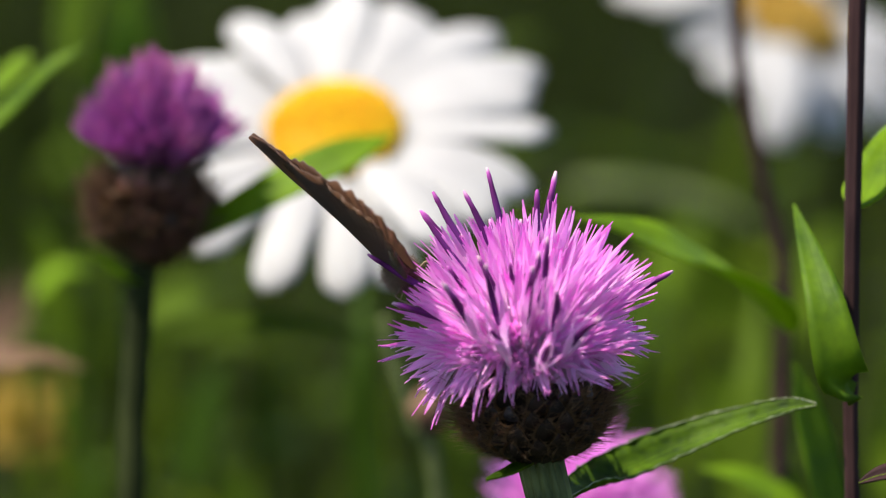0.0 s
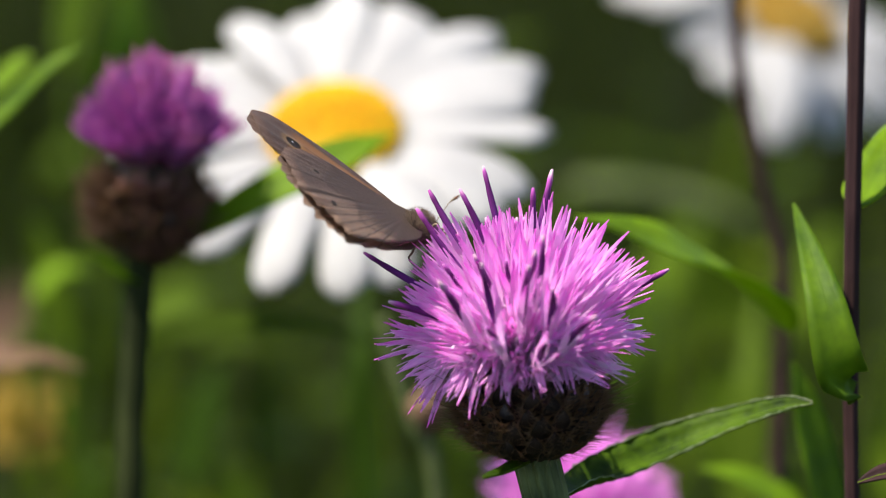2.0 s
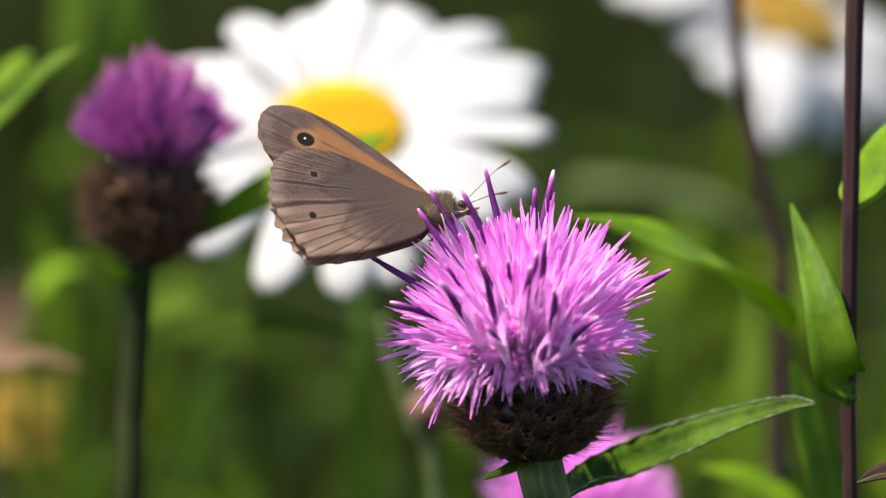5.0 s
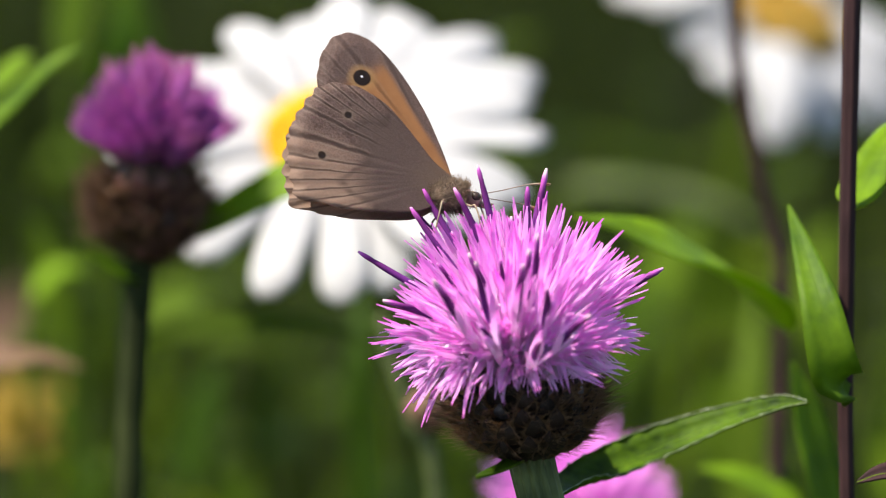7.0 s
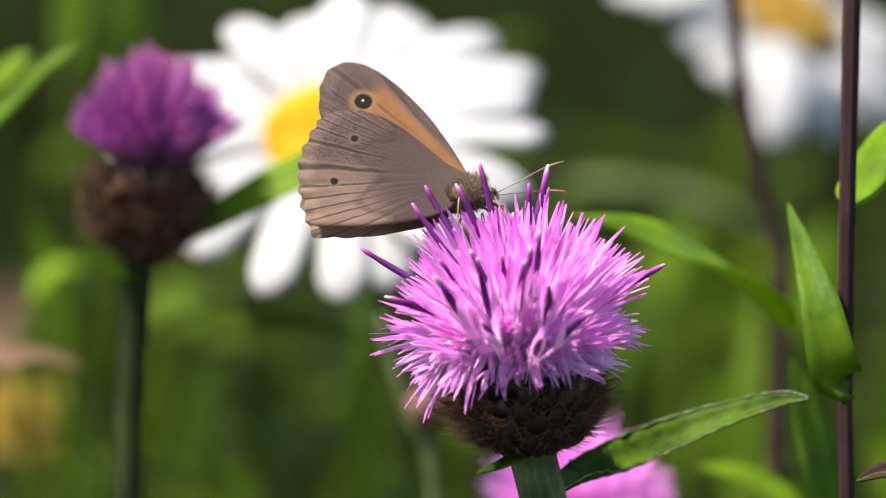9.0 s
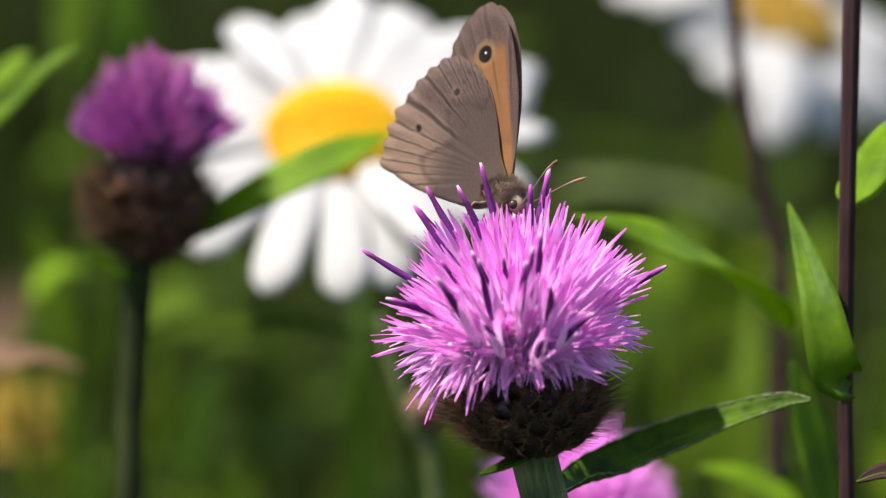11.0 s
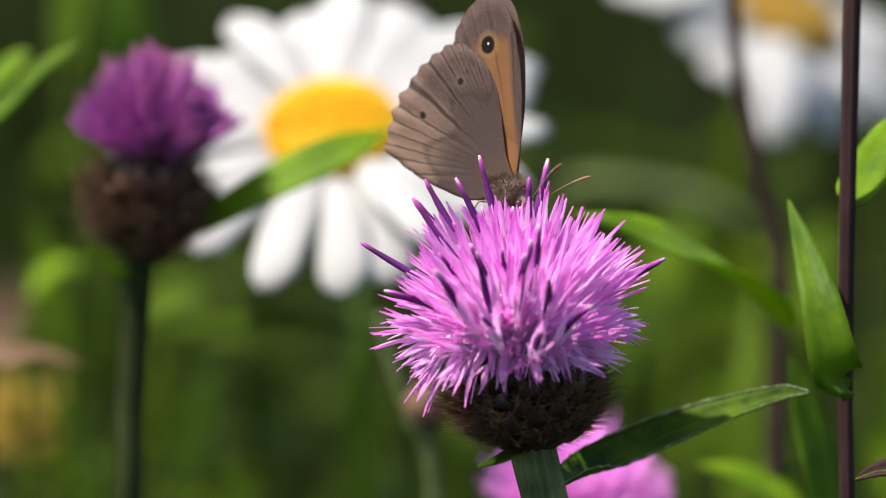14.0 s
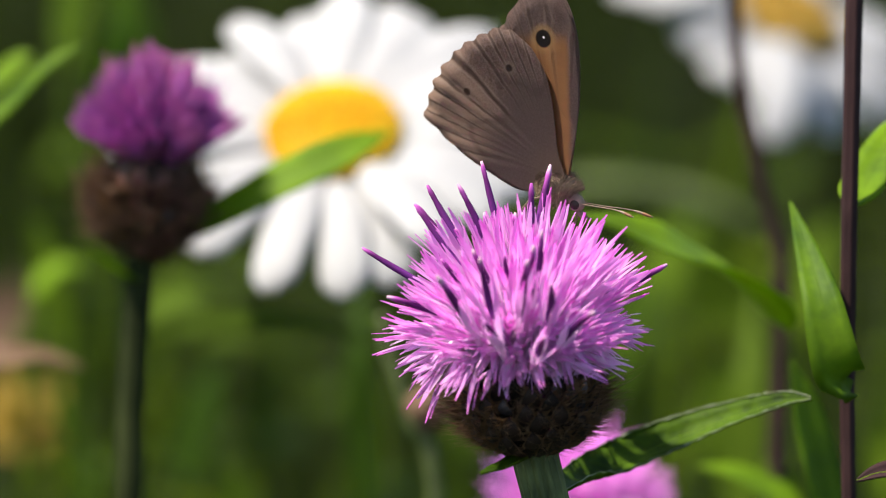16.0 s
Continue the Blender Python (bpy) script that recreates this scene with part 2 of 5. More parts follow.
def add_leaf(parent, pts, width, face, mat=None, fold=0.3, teeth=0, wave=0.05, peak=0.35, rows=24, name="leaf", label="", rib=True, ribs=0):
    base = parent.location
    bm = bmesh.new()
    local = [Vector(p) - base for p in pts]
    line, rims = blade(bm, local, width, face, fold, 0.0003, rows, teeth, wave, peak, ribs=ribs)
    ob = part(name, bm, mat or LEAF, parent, label)
    if rib:
        rb = bmesh.new()
        tube(rb, [p + face * 0.00012 for p in line], [max(0.00008, width * 0.040 * (1 - i / rows)) for i in range(rows + 1)], 5)
        part("midrib", rb, LEAF, ob)
    if teeth:
        # pale toothed margins
        for k in (0, 4):
            rb = bmesh.new()
            edge = [r[0 if k == 0 else 1] + face * 0.00008 for r in rims]
            tube(rb, edge, [0.00003 + 0.00005 * (0.5 + 0.5 * math.sin(i * 0.9 + 2 * math.sin(i * 0.37))) + (0.00006 if i % 5 == 0 else 0) for i in range(rows + 1)], 5)
            part("margin", rb, RIM, ob, "pale toothed leaf margin")
    return ob


def add_stem(parent, pts, r0, r1, mat, ridges=8, depth=0.10, steps=28, name="stem", around=24):
    base = parent.location
    line = stem_points([Vector(p) - base for p in pts], steps)
    bm = bmesh.new()
    tube(bm, line, [r0 + (r1 - r0) * i / steps for i in range(steps + 1)], around, ridges, depth)
    return part(name, bm, mat, parent)


# ---- knapweed ----
def floret_mesh(rng, length, mat, open_angle, lobes=5, wide=0.00043, bend=0.0):
    """One slender floret along z: a walled tube that splits into narrow lobes, all one shell; bend curves it towards x."""
    bm = bmesh.new()
    split = length * rng.uniform(0.40, 0.50)
    cut = 2 * lobes
    shift = rng.random()
    turn = [2 * math.pi * (k // 2 + (0.10 if k % 2 == 0 else 0.90) + shift) / lobes for k in range(cut)]

    def bent(v):
        return v + Vector((bend * v.z * v.z / length, 0, 0))

    def ring(z, r):
        return [bm.verts.new(bent(Vector((r * math.cos(a), r * math.sin(a), z)))) for a in turn]

    outer = [ring(split * f, r) for f, r in ((0, 0.00034), (0.4, 0.00042), (0.75, 0.00052), (1.0, 0.00068))]
    inner = ring(split * 1.0, 0.00056)
    for a, b in zip(outer, outer[1:]):
        for k in range(cut):
            bm.faces.new((a[k], a[(k + 1) % cut], b[(k + 1) % cut], b[k]))
    bm.faces.new(outer[0][::-1])
    bm.faces.new(inner)
    for k in range(1, cut, 2):
        j = (k + 1) % cut
        bm.faces.new((outer[3][k], outer[3][j], inner[j], inner[k]))
    for k in range(lobes):
        a = 2 * math.pi * (k + 0.5 + shift + rng.uniform(-0.12, 0.12)) / lobes
        out = Vector((math.cos(a), math.sin(a), 0))
        side = Vector((-math.sin(a), math.cos(a), 0))
        spread = math.tan(radians(open_angle * rng.uniform(0.5, 1.4)))
        reach = (length - split) * rng.uniform(0.78, 1.06)
        veer = rng.uniform(-0.14, 0.14)
        curl = rng.uniform(-0.1, 0.25)
        last = (outer[3][2 * k], outer[3][2 * k + 1], inner[2 * k + 1], inner[2 * k])
        for i in range(1, 7):
            f = i / 6
            w = wide * (0.70, 1.00, 0.98, 0.82, 0.56, 0.16)[i - 1] * rng.uniform(0.92, 1.08)
            p = Vector((0, 0, split + reach * f)) + out * (0.0006 + spread * reach * f * (0.6 + curl * f)) + side * veer * reach * f * f
            now = [bm.verts.new(bent(q)) for q in (p - side * w, p + side * w, p + side * w * 0.8 - out * 0.00010, p - side * w * 0.8 - out * 0.00010)]
            for j in range(4):
                bm.faces.new((last[j], last[(j + 1) % 4], now[(j + 1) % 4], now[j]))
            last = now
        bm.faces.new(last)
    bmesh.ops.recalc_face_normals(bm, faces=bm.faces)
    me = bpy.data.meshes.new("floret")
    bm.to_mesh(me)
    bm.free()
    me.materials.append(mat)
    return me


def anther_mesh(rng, length, bend):
    bm = bmesh.new()
    n = 9
    pts = [Vector((bend * (i / n) ** 2 * length, 0, length * i / n)) for i in range(n + 1)]
    prof = [0.55, 0.8, 1.0, 1.05, 1.05, 1.0, 0.92, 0.72, 0.75, 0.35]
    tube(bm, pts, [0.00043 * q for q in prof], 8, 4, 0.10)
    me = bpy.data.meshes.new("anther")
    bm.to_mesh(me)
    bm.free()
    me.materials.append(ANTHER)
    for poly in me.polygons:
        poly.use_smooth = True
    return me


def bract_mesh(rng, size, bristles, mat, fringe_mat):
    """A bract's brown appendage whose edge is drawn out into a comb of bristles; z runs along it, x is outwards."""
    bm = bmesh.new()
    rows = []
    n = max(4, bristles // 2)
    for i in range(n + 1):
        f = i / n
        w = size * (0.30 + 0.5 * f - 0.75 * f * f)
        bow = size * 0.20 * math.sin(f * 2.6)
        e = size * 0.03
        rows.append([bm.verts.new(Vector((bow + d, y, size * f))) for d, y in ((-e, -w), (e, -w), (size * 0.13, 0.0), (e, w), (-e, w), (-size * 0.06, 0.0))])
    tip_faces = []
    for i, (a, b) in enumerate(zip(rows, rows[1:])):
        for k in range(6):
            quad = (a[k], a[(k + 1) % 6], b[(k + 1) % 6], b[k])
            if k in (0, 3) and size > 0:
                s = -1 if k == 0 else 1
                f = (i + 0.5) / n
                mid = sum((v.co for v in quad), Vector()) / 4
                way = Vector((rng.uniform(0.5, 2.0), s * (1.0 - 0.55 * f), 0.15 + 1.0 * f + rng.uniform(-0.25, 0.25))).normalized()
                ln = size * rng.uniform(0.7, 1.45) * (0.55 + 0.65 * f)
                curl = Vector((rng.uniform(-0.3, 0.4), rng.uniform(-0.3, 0.3), rng.uniform(-0.1, 0.6)))
                last = quad
                for g, q in ((0.30, 0.20), (0.72, 0.12)):
                    now = [bm.verts.new(mid + (v.co - mid) * q + way * ln * g + curl * ln * g * g * 0.5) for v in quad]
                    for j in range(4):
                        tip_faces.append(bm.faces.new((last[j], last[(j + 1) % 4], now[(j + 1) % 4], now[j])))
                    last = now
                end = bm.verts.new(mid + way * ln + curl * ln * 0.5)
                for j in range(4):
                    tip_faces.append(bm.faces.new((last[j], last[(j + 1) % 4], end)))
            else:
                bm.faces.new(quad)
    bm.faces.new(rows[0][::-1])
    bm.faces.new(rows[-1])
    for face in tip_faces:
        face.material_index = 1
    bmesh.ops.recalc_face_normals(bm, faces=bm.faces)
    me = bpy.data.meshes.new("bract")
    bm.to_mesh(me)
    bm.free()
    me.materials.append(mat)
    me.materials.append(fringe_mat)
    return me


def add_involucre(plant, centre, axis, rx, rz, count, size, rng, fringe=14, fringe_mat=None, mat=None, pale=0.16, bowl=2.4):
    base = plant.location
    q = frame_to(axis)
    bm = bmesh.new()
    n, around = 12, 20
    ring_pts = [Vector((0, 0, -rz + 2 * rz * i / n)) for i in range(n + 1)]
    tube(bm, ring_pts, [rx * 0.88 * max(0.25, (1 - abs(-1 + 2 * i / n) ** bowl)) ** 0.5 for i in range(n + 1)], around)
    core = part("involucre", bm, BRACT, plant, "dark brown scaly flower base")
    core.matrix_basis = Matrix.Translation(centre - base) @ q
    meshes = [bract_mesh(rng, size * rng.uniform(0.85, 1.15), fringe, mat or BRACT, fringe_mat or FRINGE) for _ in range(6)]
    # a few grey ones stand in for glints on the scales
    grey = [bract_mesh(rng, size * rng.uniform(0.5, 0.8), 14, GLINT_GREY, fringe_mat or FRINGE) for _ in range(2)]
    for i in range(count):
        h = -0.92 + 1.45 * (i + 0.5) / count
        a = i * 2.39996 + rng.uniform(-0.1, 0.1)
        r = rx * max(0.12, 1 - abs(h) ** bowl) ** 0.5 * 0.92
        p = Vector((r * math.cos(a), r * math.sin(a), h * rz))
        out = Vector((math.cos(a), math.sin(a), 0))
        lean = 0.95 - 0.85 * (h + 1) / 2
        zdir = (Vector((0, 0, 1)) + out * (lean * 0.75 - 0.05 + rng.uniform(-0.12, 0.15))).normalized()
        if h > 0.3:
            zdir = (Vector((0, 0, 1)) - out * 0.1).normalized()
        xdir = (out - zdir * out.dot(zdir)).normalized()
        m = Matrix((xdir, zdir.cross(xdir), zdir)).transposed().to_4x4()
        me = rng.choice(grey) if rng.random() < pale else rng.choice(meshes)
        ob = part("bract", me, None, core)
        ob.matrix_basis = Matrix.Translation(p) @ m
    return core


def add_florets(plant, centre, axis, specs, meshes, hanging, anthers, rng, rim=0.0):
    """specs: polar angle, azimuth, foot radius, mesh scale, reach of an anther column or 0."""
    base = plant.location
    q3 = frame_to(axis).to_3x3()
    for polar, az, foot, size, reach in specs:
        d = q3 @ Vector((math.sin(polar) * math.cos(az), math.sin(polar) * math.sin(az), math.cos(polar)))
        side = q3 @ Vector((math.cos(az), math.sin(az), 0))
        if polar > radians(78) and hanging:
            down = (-axis + d * axis.dot(d)).normalized()
            turn = Matrix((down, d.cross(down), d)).transposed().to_4x4() @ pose(0, 0, 0, 0, 0, rng.uniform(-25, 25))
            me = rng.choice(hanging)
        else:
            turn = frame_to(d, rng.uniform(0, 72))
            me = rng.choice(meshes)
        ob = part("floret", me, None, plant)
        stray = Vector((rng.uniform(-1, 1), rng.uniform(-1, 1), rng.uniform(-1, 1))) * 0.0009 * min(1.0, polar)
        ob.matrix_basis = Matrix.Translation(centre - base + stray + d * foot + side * rim * min(1.0, polar / 1.5)) @ turn @ Matrix.Scale(size, 4)
        if reach:
            add_anther(ob, rng.choice(anthers), reach, rng)


def add_anther(floret, me, reach, rng, size=1.0):
    an = part("anther", me, None, floret, "dark purple anther column with a pale tip")
    an.matrix_basis = Matrix.Translation((0, 0, reach)) @ pose(0, 0, 0, rng.uniform(-4, 4), rng.uniform(-4, 4), rng.uniform(0, 360)) @ Matrix.Diagonal((1.0, 1.0, size, 1.0))


rng = random.Random(7)
pink_florets = [floret_mesh(rng, 0.0155 * rng.uniform(0.88, 1.08), FLORET, 14) for _ in range(9)]
pink_hanging = [floret_mesh(rng, 0.0150 * rng.uniform(0.9, 1.06), FLORET, 14, wide=0.00050, bend=rng.uniform(0.05, 0.45)) for _ in range(7)]
lit_florets = [floret_mesh(rng, 0.0155 * rng.uniform(0.88, 1.08), FLORET_LIT, 16) for _ in range(5)]
anthers = [anther_mesh(rng, 0.0080 * rng.uniform(0.92, 1.08), rng.uniform(-0.05, 0.2)) for _ in range(5)]

# the knapweed on which the butterfly feeds
HEAD = spot(0.0100, -0.0116, 0.600)
HEAD_AXIS = toward(-0.05, 0.97, 0.22)
FACE_AXIS = toward(-0.06, 0.93, 0.36)
knapweed = thing("knapweed", spot(0.016, -0.50, 0.60) * 1.0, "pink-purple knapweed in full bloom on a green stem", "flower", "knapweeds")
knapweed.location.z = 0.0
add_stem(knapweed, [knapweed.location, spot(0.0153, -0.0580, 0.605), spot(0.0133, -0.0327, 0.600), spot(0.0121, -0.0274, 0.600), spot(0.0111, -0.0234, 0.600)], 0.0024, 0.0026, STEM, 13, 0.11, 28, "stem", 64)
add_involucre(knapweed, spot(0.0109, -0.0189, 0.600), HEAD_AXIS, 0.0079, 0.0061, 96, 0.0030, random.Random(3), 26, None, None, 0.10, 3.4)
specs = []
r2 = random.Random(11)
INNER, OUTER = 74, 118
for i in range(INNER):
    f = (i + 0.5) / INNER
    az = i * 2.39996 + r2.uniform(-0.2, 0.2)
    near = max(0.0, -(frame_to(FACE_AXIS).to_3x3() @ Vector((math.cos(az), math.sin(az), 0))).dot(AHEAD)) * f ** 0.5
    specs.append((radians(2 + 42 * f ** 0.6), az, 0.0010, r2.uniform(0.80, 1.0) * (1 - 0.26 * near), r2.uniform(0.0070, 0.0090) if r2.random() < 0.16 else 0))
for i in range(OUTER):
    f = (i + 0.5) / OUTER
    az = i * 2.39996 + r2.uniform(-0.3, 0.3)
    d = frame_to(FACE_AXIS).to_3x3() @ Vector((math.cos(az), math.sin(az), 0))
    # the near side is shorter and does not hang so far
    near = max(0.0, -d.dot(AHEAD))
    polar = radians(40 + (54 - 18 * near) * f + r2.uniform(-6, 9))
    specs.append((polar, az, 0.0010, r2.uniform(0.66, 0.96) * (1 - 0.30 * near) * (1 - 0.16 * f) * (1 - 0.06 * max(0.0, d.x)) * (1 - 0.10 * max(0.0, -d.x)), 0))
# short curled ones fill the rim
for i in range(48):
    specs.append((radians(r2.uniform(62, 98)), i * 2.39996 + r2.uniform(-0.4, 0.4), 0.0012, r2.uniform(0.30, 0.56), 0))
# short ones crowd the near side, turned to the viewer
for i in range(70):
    specs.append((radians(r2.uniform(34, 80)), -math.pi / 2 + r2.gauss(0, 0.75), 0.0020, r2.uniform(0.38, 0.62), 0))
add_florets(knapweed, HEAD, FACE_AXIS, specs, pink_florets, pink_hanging, anthers, r2, 0.0052)
# the pale bed from which they grow, lightened in colour against dark gaps
bm = bmesh.new()
bed = [Vector((0, 0, -0.0030 + 0.0108 * i / 10)) for i in range(11)]
tube(bm, bed, [0.0078 * math.sqrt(max(0.02, 1 - (i / 10) ** 2.2)) for i in range(11)], 24)
part("receptacle", bm, FLORET_BED, knapweed, "pale pink bed of the florets").matrix_basis = Matrix.Translation(HEAD - knapweed.location) @ frame_to(FACE_AXIS)
# florets whose anther columns stand out: side, up and towards the viewer, in millimetres from the middle
for u, v, w in ((-11.6, 20.4, -1), (-6.7, 21.1, 2), (-4.4, 23.2, 0), (2.9, 22.6, -2), (1.5, 20.8, 1), (5.0, 17.8, 3), (-13.1, 17.8, 2), (-12.4, 18.1, -3), (16.9, 10.8, 1), (-18.9, 12.8, 0),
                (-9.6, 9.9, 13), (-5.4, 11.2, 14), (-0.7, 11.4, 14), (4.2, 9.8, 15), (0.8, 13.0, 12), (2.5, 14.6, 10), (2.4, 2.8, 18), (-15.5, 7.5, 6), (7.2, 6.4, 16), (-4.2, 5.2, 17)):
    tip = Vector((u, v - 2.0, w + (4.5 if w > 8 else 0.0))) * 0.001
    root = Vector((u * 0.3, -4.0, 4.5)) * 0.001 if w > 8 else Vector((0, 0, 0))
    tip -= root
    d = toward(*tip)
    root = root.x * RIGHT + root.y * UP - root.z * AHEAD
    fl = part("floret", r2.choice(pink_florets), None, knapweed)
    fl.matrix_basis = Matrix.Translation(HEAD - knapweed.location + root + d * 0.002) @ frame_to(d, r2.uniform(0, 72))
    add_anther(fl, r2.choice(anthers), tip.length - 0.0115, r2, 1.18)
# florets that hang over the scaly base: side, up and towards the viewer, in millimetres from the middle
for u, v, w in ((-11.9, -9.0, 3.5), (-13.1, -6.6, 4), (-14.1, -5.8, 1), (-6.9, -7.8, 9.5), (-3.3, -8.3, 10.5), (1.0, -5.4, 11.5), (6.5, -5.0, 10), (-15.7, -3.7, 2), (12.8, -3.1, 3), (-7.8, -4.6, 10), (-4.7, -5.8, 11.2), (-9.8, -5.2, 8),
                (3.4, -3.8, 11.8), (8.6, -3.6, 9.4), (-1.0, -3.9, 12.2), (-12.0, -3.0, 7.5), (10.8, -1.6, 8.4), (5.0, -1.8, 12), (-6.0, -2.2, 12), (-2.6, -6.4, 11.4)):
    root = Vector((u * 0.42, 1.5, w * 0.40)) * 0.001
    tip = Vector((u, v, w)) * 0.001 - root
    d = toward(*tip)
    down = (-UP + d * UP.dot(d)).normalized()
    fl = part("floret", r2.choice(pink_hanging), None, knapweed)
    fl.matrix_basis = Matrix.Translation(HEAD - knapweed.location + root.x * RIGHT + root.y * UP - root.z * AHEAD) @ Matrix((down, d.cross(down), d)).transposed().to_4x4() @ pose(0, 0, 0, 0, -12, 0) @ Matrix.Scale(tip.length / 0.0160, 4)
add_leaf(knapweed, [spot(0.0150, -0.0298, 0.605), spot(0.0197, -0.0283, 0.618), spot(0.0310, -0.0236, 0.625), spot(0.0414, -0.0199, 0.621), spot(0.0457, -0.0191, 0.618)], 0.0025, toward(-0.20, 0.62, 0.76), FRONT_LEAF, fold=0.50, teeth=1, wave=0.07, peak=0.34, rows=96, ribs=17)
add_leaf(knapweed, [spot(0.0104, -0.0254, 0.598), spot(0.0080, -0.0263, 0.594), spot(0.0050, -0.0270, 0.592)], 0.0011, toward(-0.2, 0.8, 0.4), FRONT_LEAF, fold=0.4, rows=10, rib=False)

# a darker knapweed, half open, further back
left_knapweed = thing("knapweed", Vector((-0.040, 0.66, 0.0)), "deep purple half-open knapweed with a scaly brown base", "flower", "knapweeds")
r3 = random.Random(21)
LAXIS = toward(0.02, 0.97, 0.22)
add_stem(left_knapweed, [left_knapweed.location, spot(-0.0428, -0.0661, 0.690), spot(-0.0422, -0.0351, 0.685), spot(-0.0419, -0.0198, 0.685), spot(-0.0404, 0.0001, 0.685)], 0.0018, 0.0018, OLD_STEM, 9, 0.09)
left_base = add_involucre(left_knapweed, spot(-0.0397, 0.0053, 0.685), LAXIS, 0.0068, 0.0074, 100, 0.0030, r3, 8, FRINGE, BRACT_RED, 0.16)
# loose red-brown bracts stand off on one side, paler ones painting in glints
loose = [bract_mesh(r3, 0.0034 * r3.uniform(0.85, 1.15), 6, m, FRINGE) for m in (BRACT_RED, DRY, BRACT_RED, DRY)]
for i in range(40):
    a = math.pi + (r3.gauss(0, 0.55) if i < 32 else math.pi + r3.gauss(0, 0.4))
    h = r3.uniform(-0.75, 0.55)
    out = Vector((math.cos(a), math.sin(a), 0))
    zdir = (out + Vector((0, 0, r3.uniform(0.1, 1.2)))).normalized()
    xdir = (Vector((0, 0, 1)) - zdir * zdir.z).normalized()
    ob = part("bract", loose[i % 4], None, left_base)
    ob.matrix_basis = Matrix.Translation(out * 0.0066 * (1 - 0.25 * h * h) + Vector((0, 0, 0.0074 * h))) @ Matrix((xdir, zdir.cross(xdir), zdir)).transposed().to_4x4()
purple_florets = [floret_mesh(r3, 0.0120 * r3.uniform(0.9, 1.1), FLORET_DARK, 13) for _ in range(6)]
specs = []
for i in range(150):
    f = (i + 0.5) / 150
    specs.append((radians(2 + 52 * f ** 0.75), i * 2.39996, 0.0010, r3.uniform(0.82, 1.14) * (1.10 - 0.42 * f), 0))
add_florets(left_knapweed, spot(-0.0391, 0.0112, 0.685), LAXIS, specs, purple_florets, None, anthers, r3, 0.0056)
add_leaf(left_knapweed, [spot(-0.0347, 0.0016, 0.685), spot(-0.0294, 0.0043, 0.685), spot(-0.0202, 0.0091, 0.685), spot(-0.0118, 0.0133, 0.687), spot(-0.0071, 0.0155, 0.690)], 0.0029, toward(-0.2, 0.6, 0.75), fold=0.2, wave=0.08, peak=0.62)

add_leaf(left_knapweed, [spot(-0.0411, -0.0049, 0.685), spot(-0.0433, -0.0039, 0.682), spot(-0.0453, -0.0022, 0.678), spot(-0.0469, -0.0008, 0.674)], 0.0016, toward(0.1, 0.85, 0.4), fold=0.4, rows=12)

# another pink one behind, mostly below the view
back_knapweed = thing("knapweed", Vector((0.022, 0.71, 0.0)), "pink knapweed flower low behind another, sunlight put into its colour", "flower", "knapweeds")
r4 = random.Random(31)
BAXIS = toward(0.05, 0.95, 0.3)
add_stem(back_knapweed, [back_knapweed.location, spot(0.0201, -0.0676, 0.705), spot(0.0196, -0.0507, 0.700)], 0.002, 0.0022, STEM, 9, 0.09)
add_involucre(back_knapweed, spot(0.0192, -0.0430, 0.700), BAXIS, 0.0085, 0.0066, 60, 0.003, r4, 8)
specs = []
for i in range(110):
    f = (i + 0.5) / 110
    specs.append((radians(8 + 66 * f ** 0.62), i * 2.39996, 0.0022, r4.uniform(0.70, 0.90), 0))
add_florets(back_knapweed, spot(0.0188, -0.0382, 0.700), BAXIS, specs, lit_florets, lit_florets, anthers, r4)


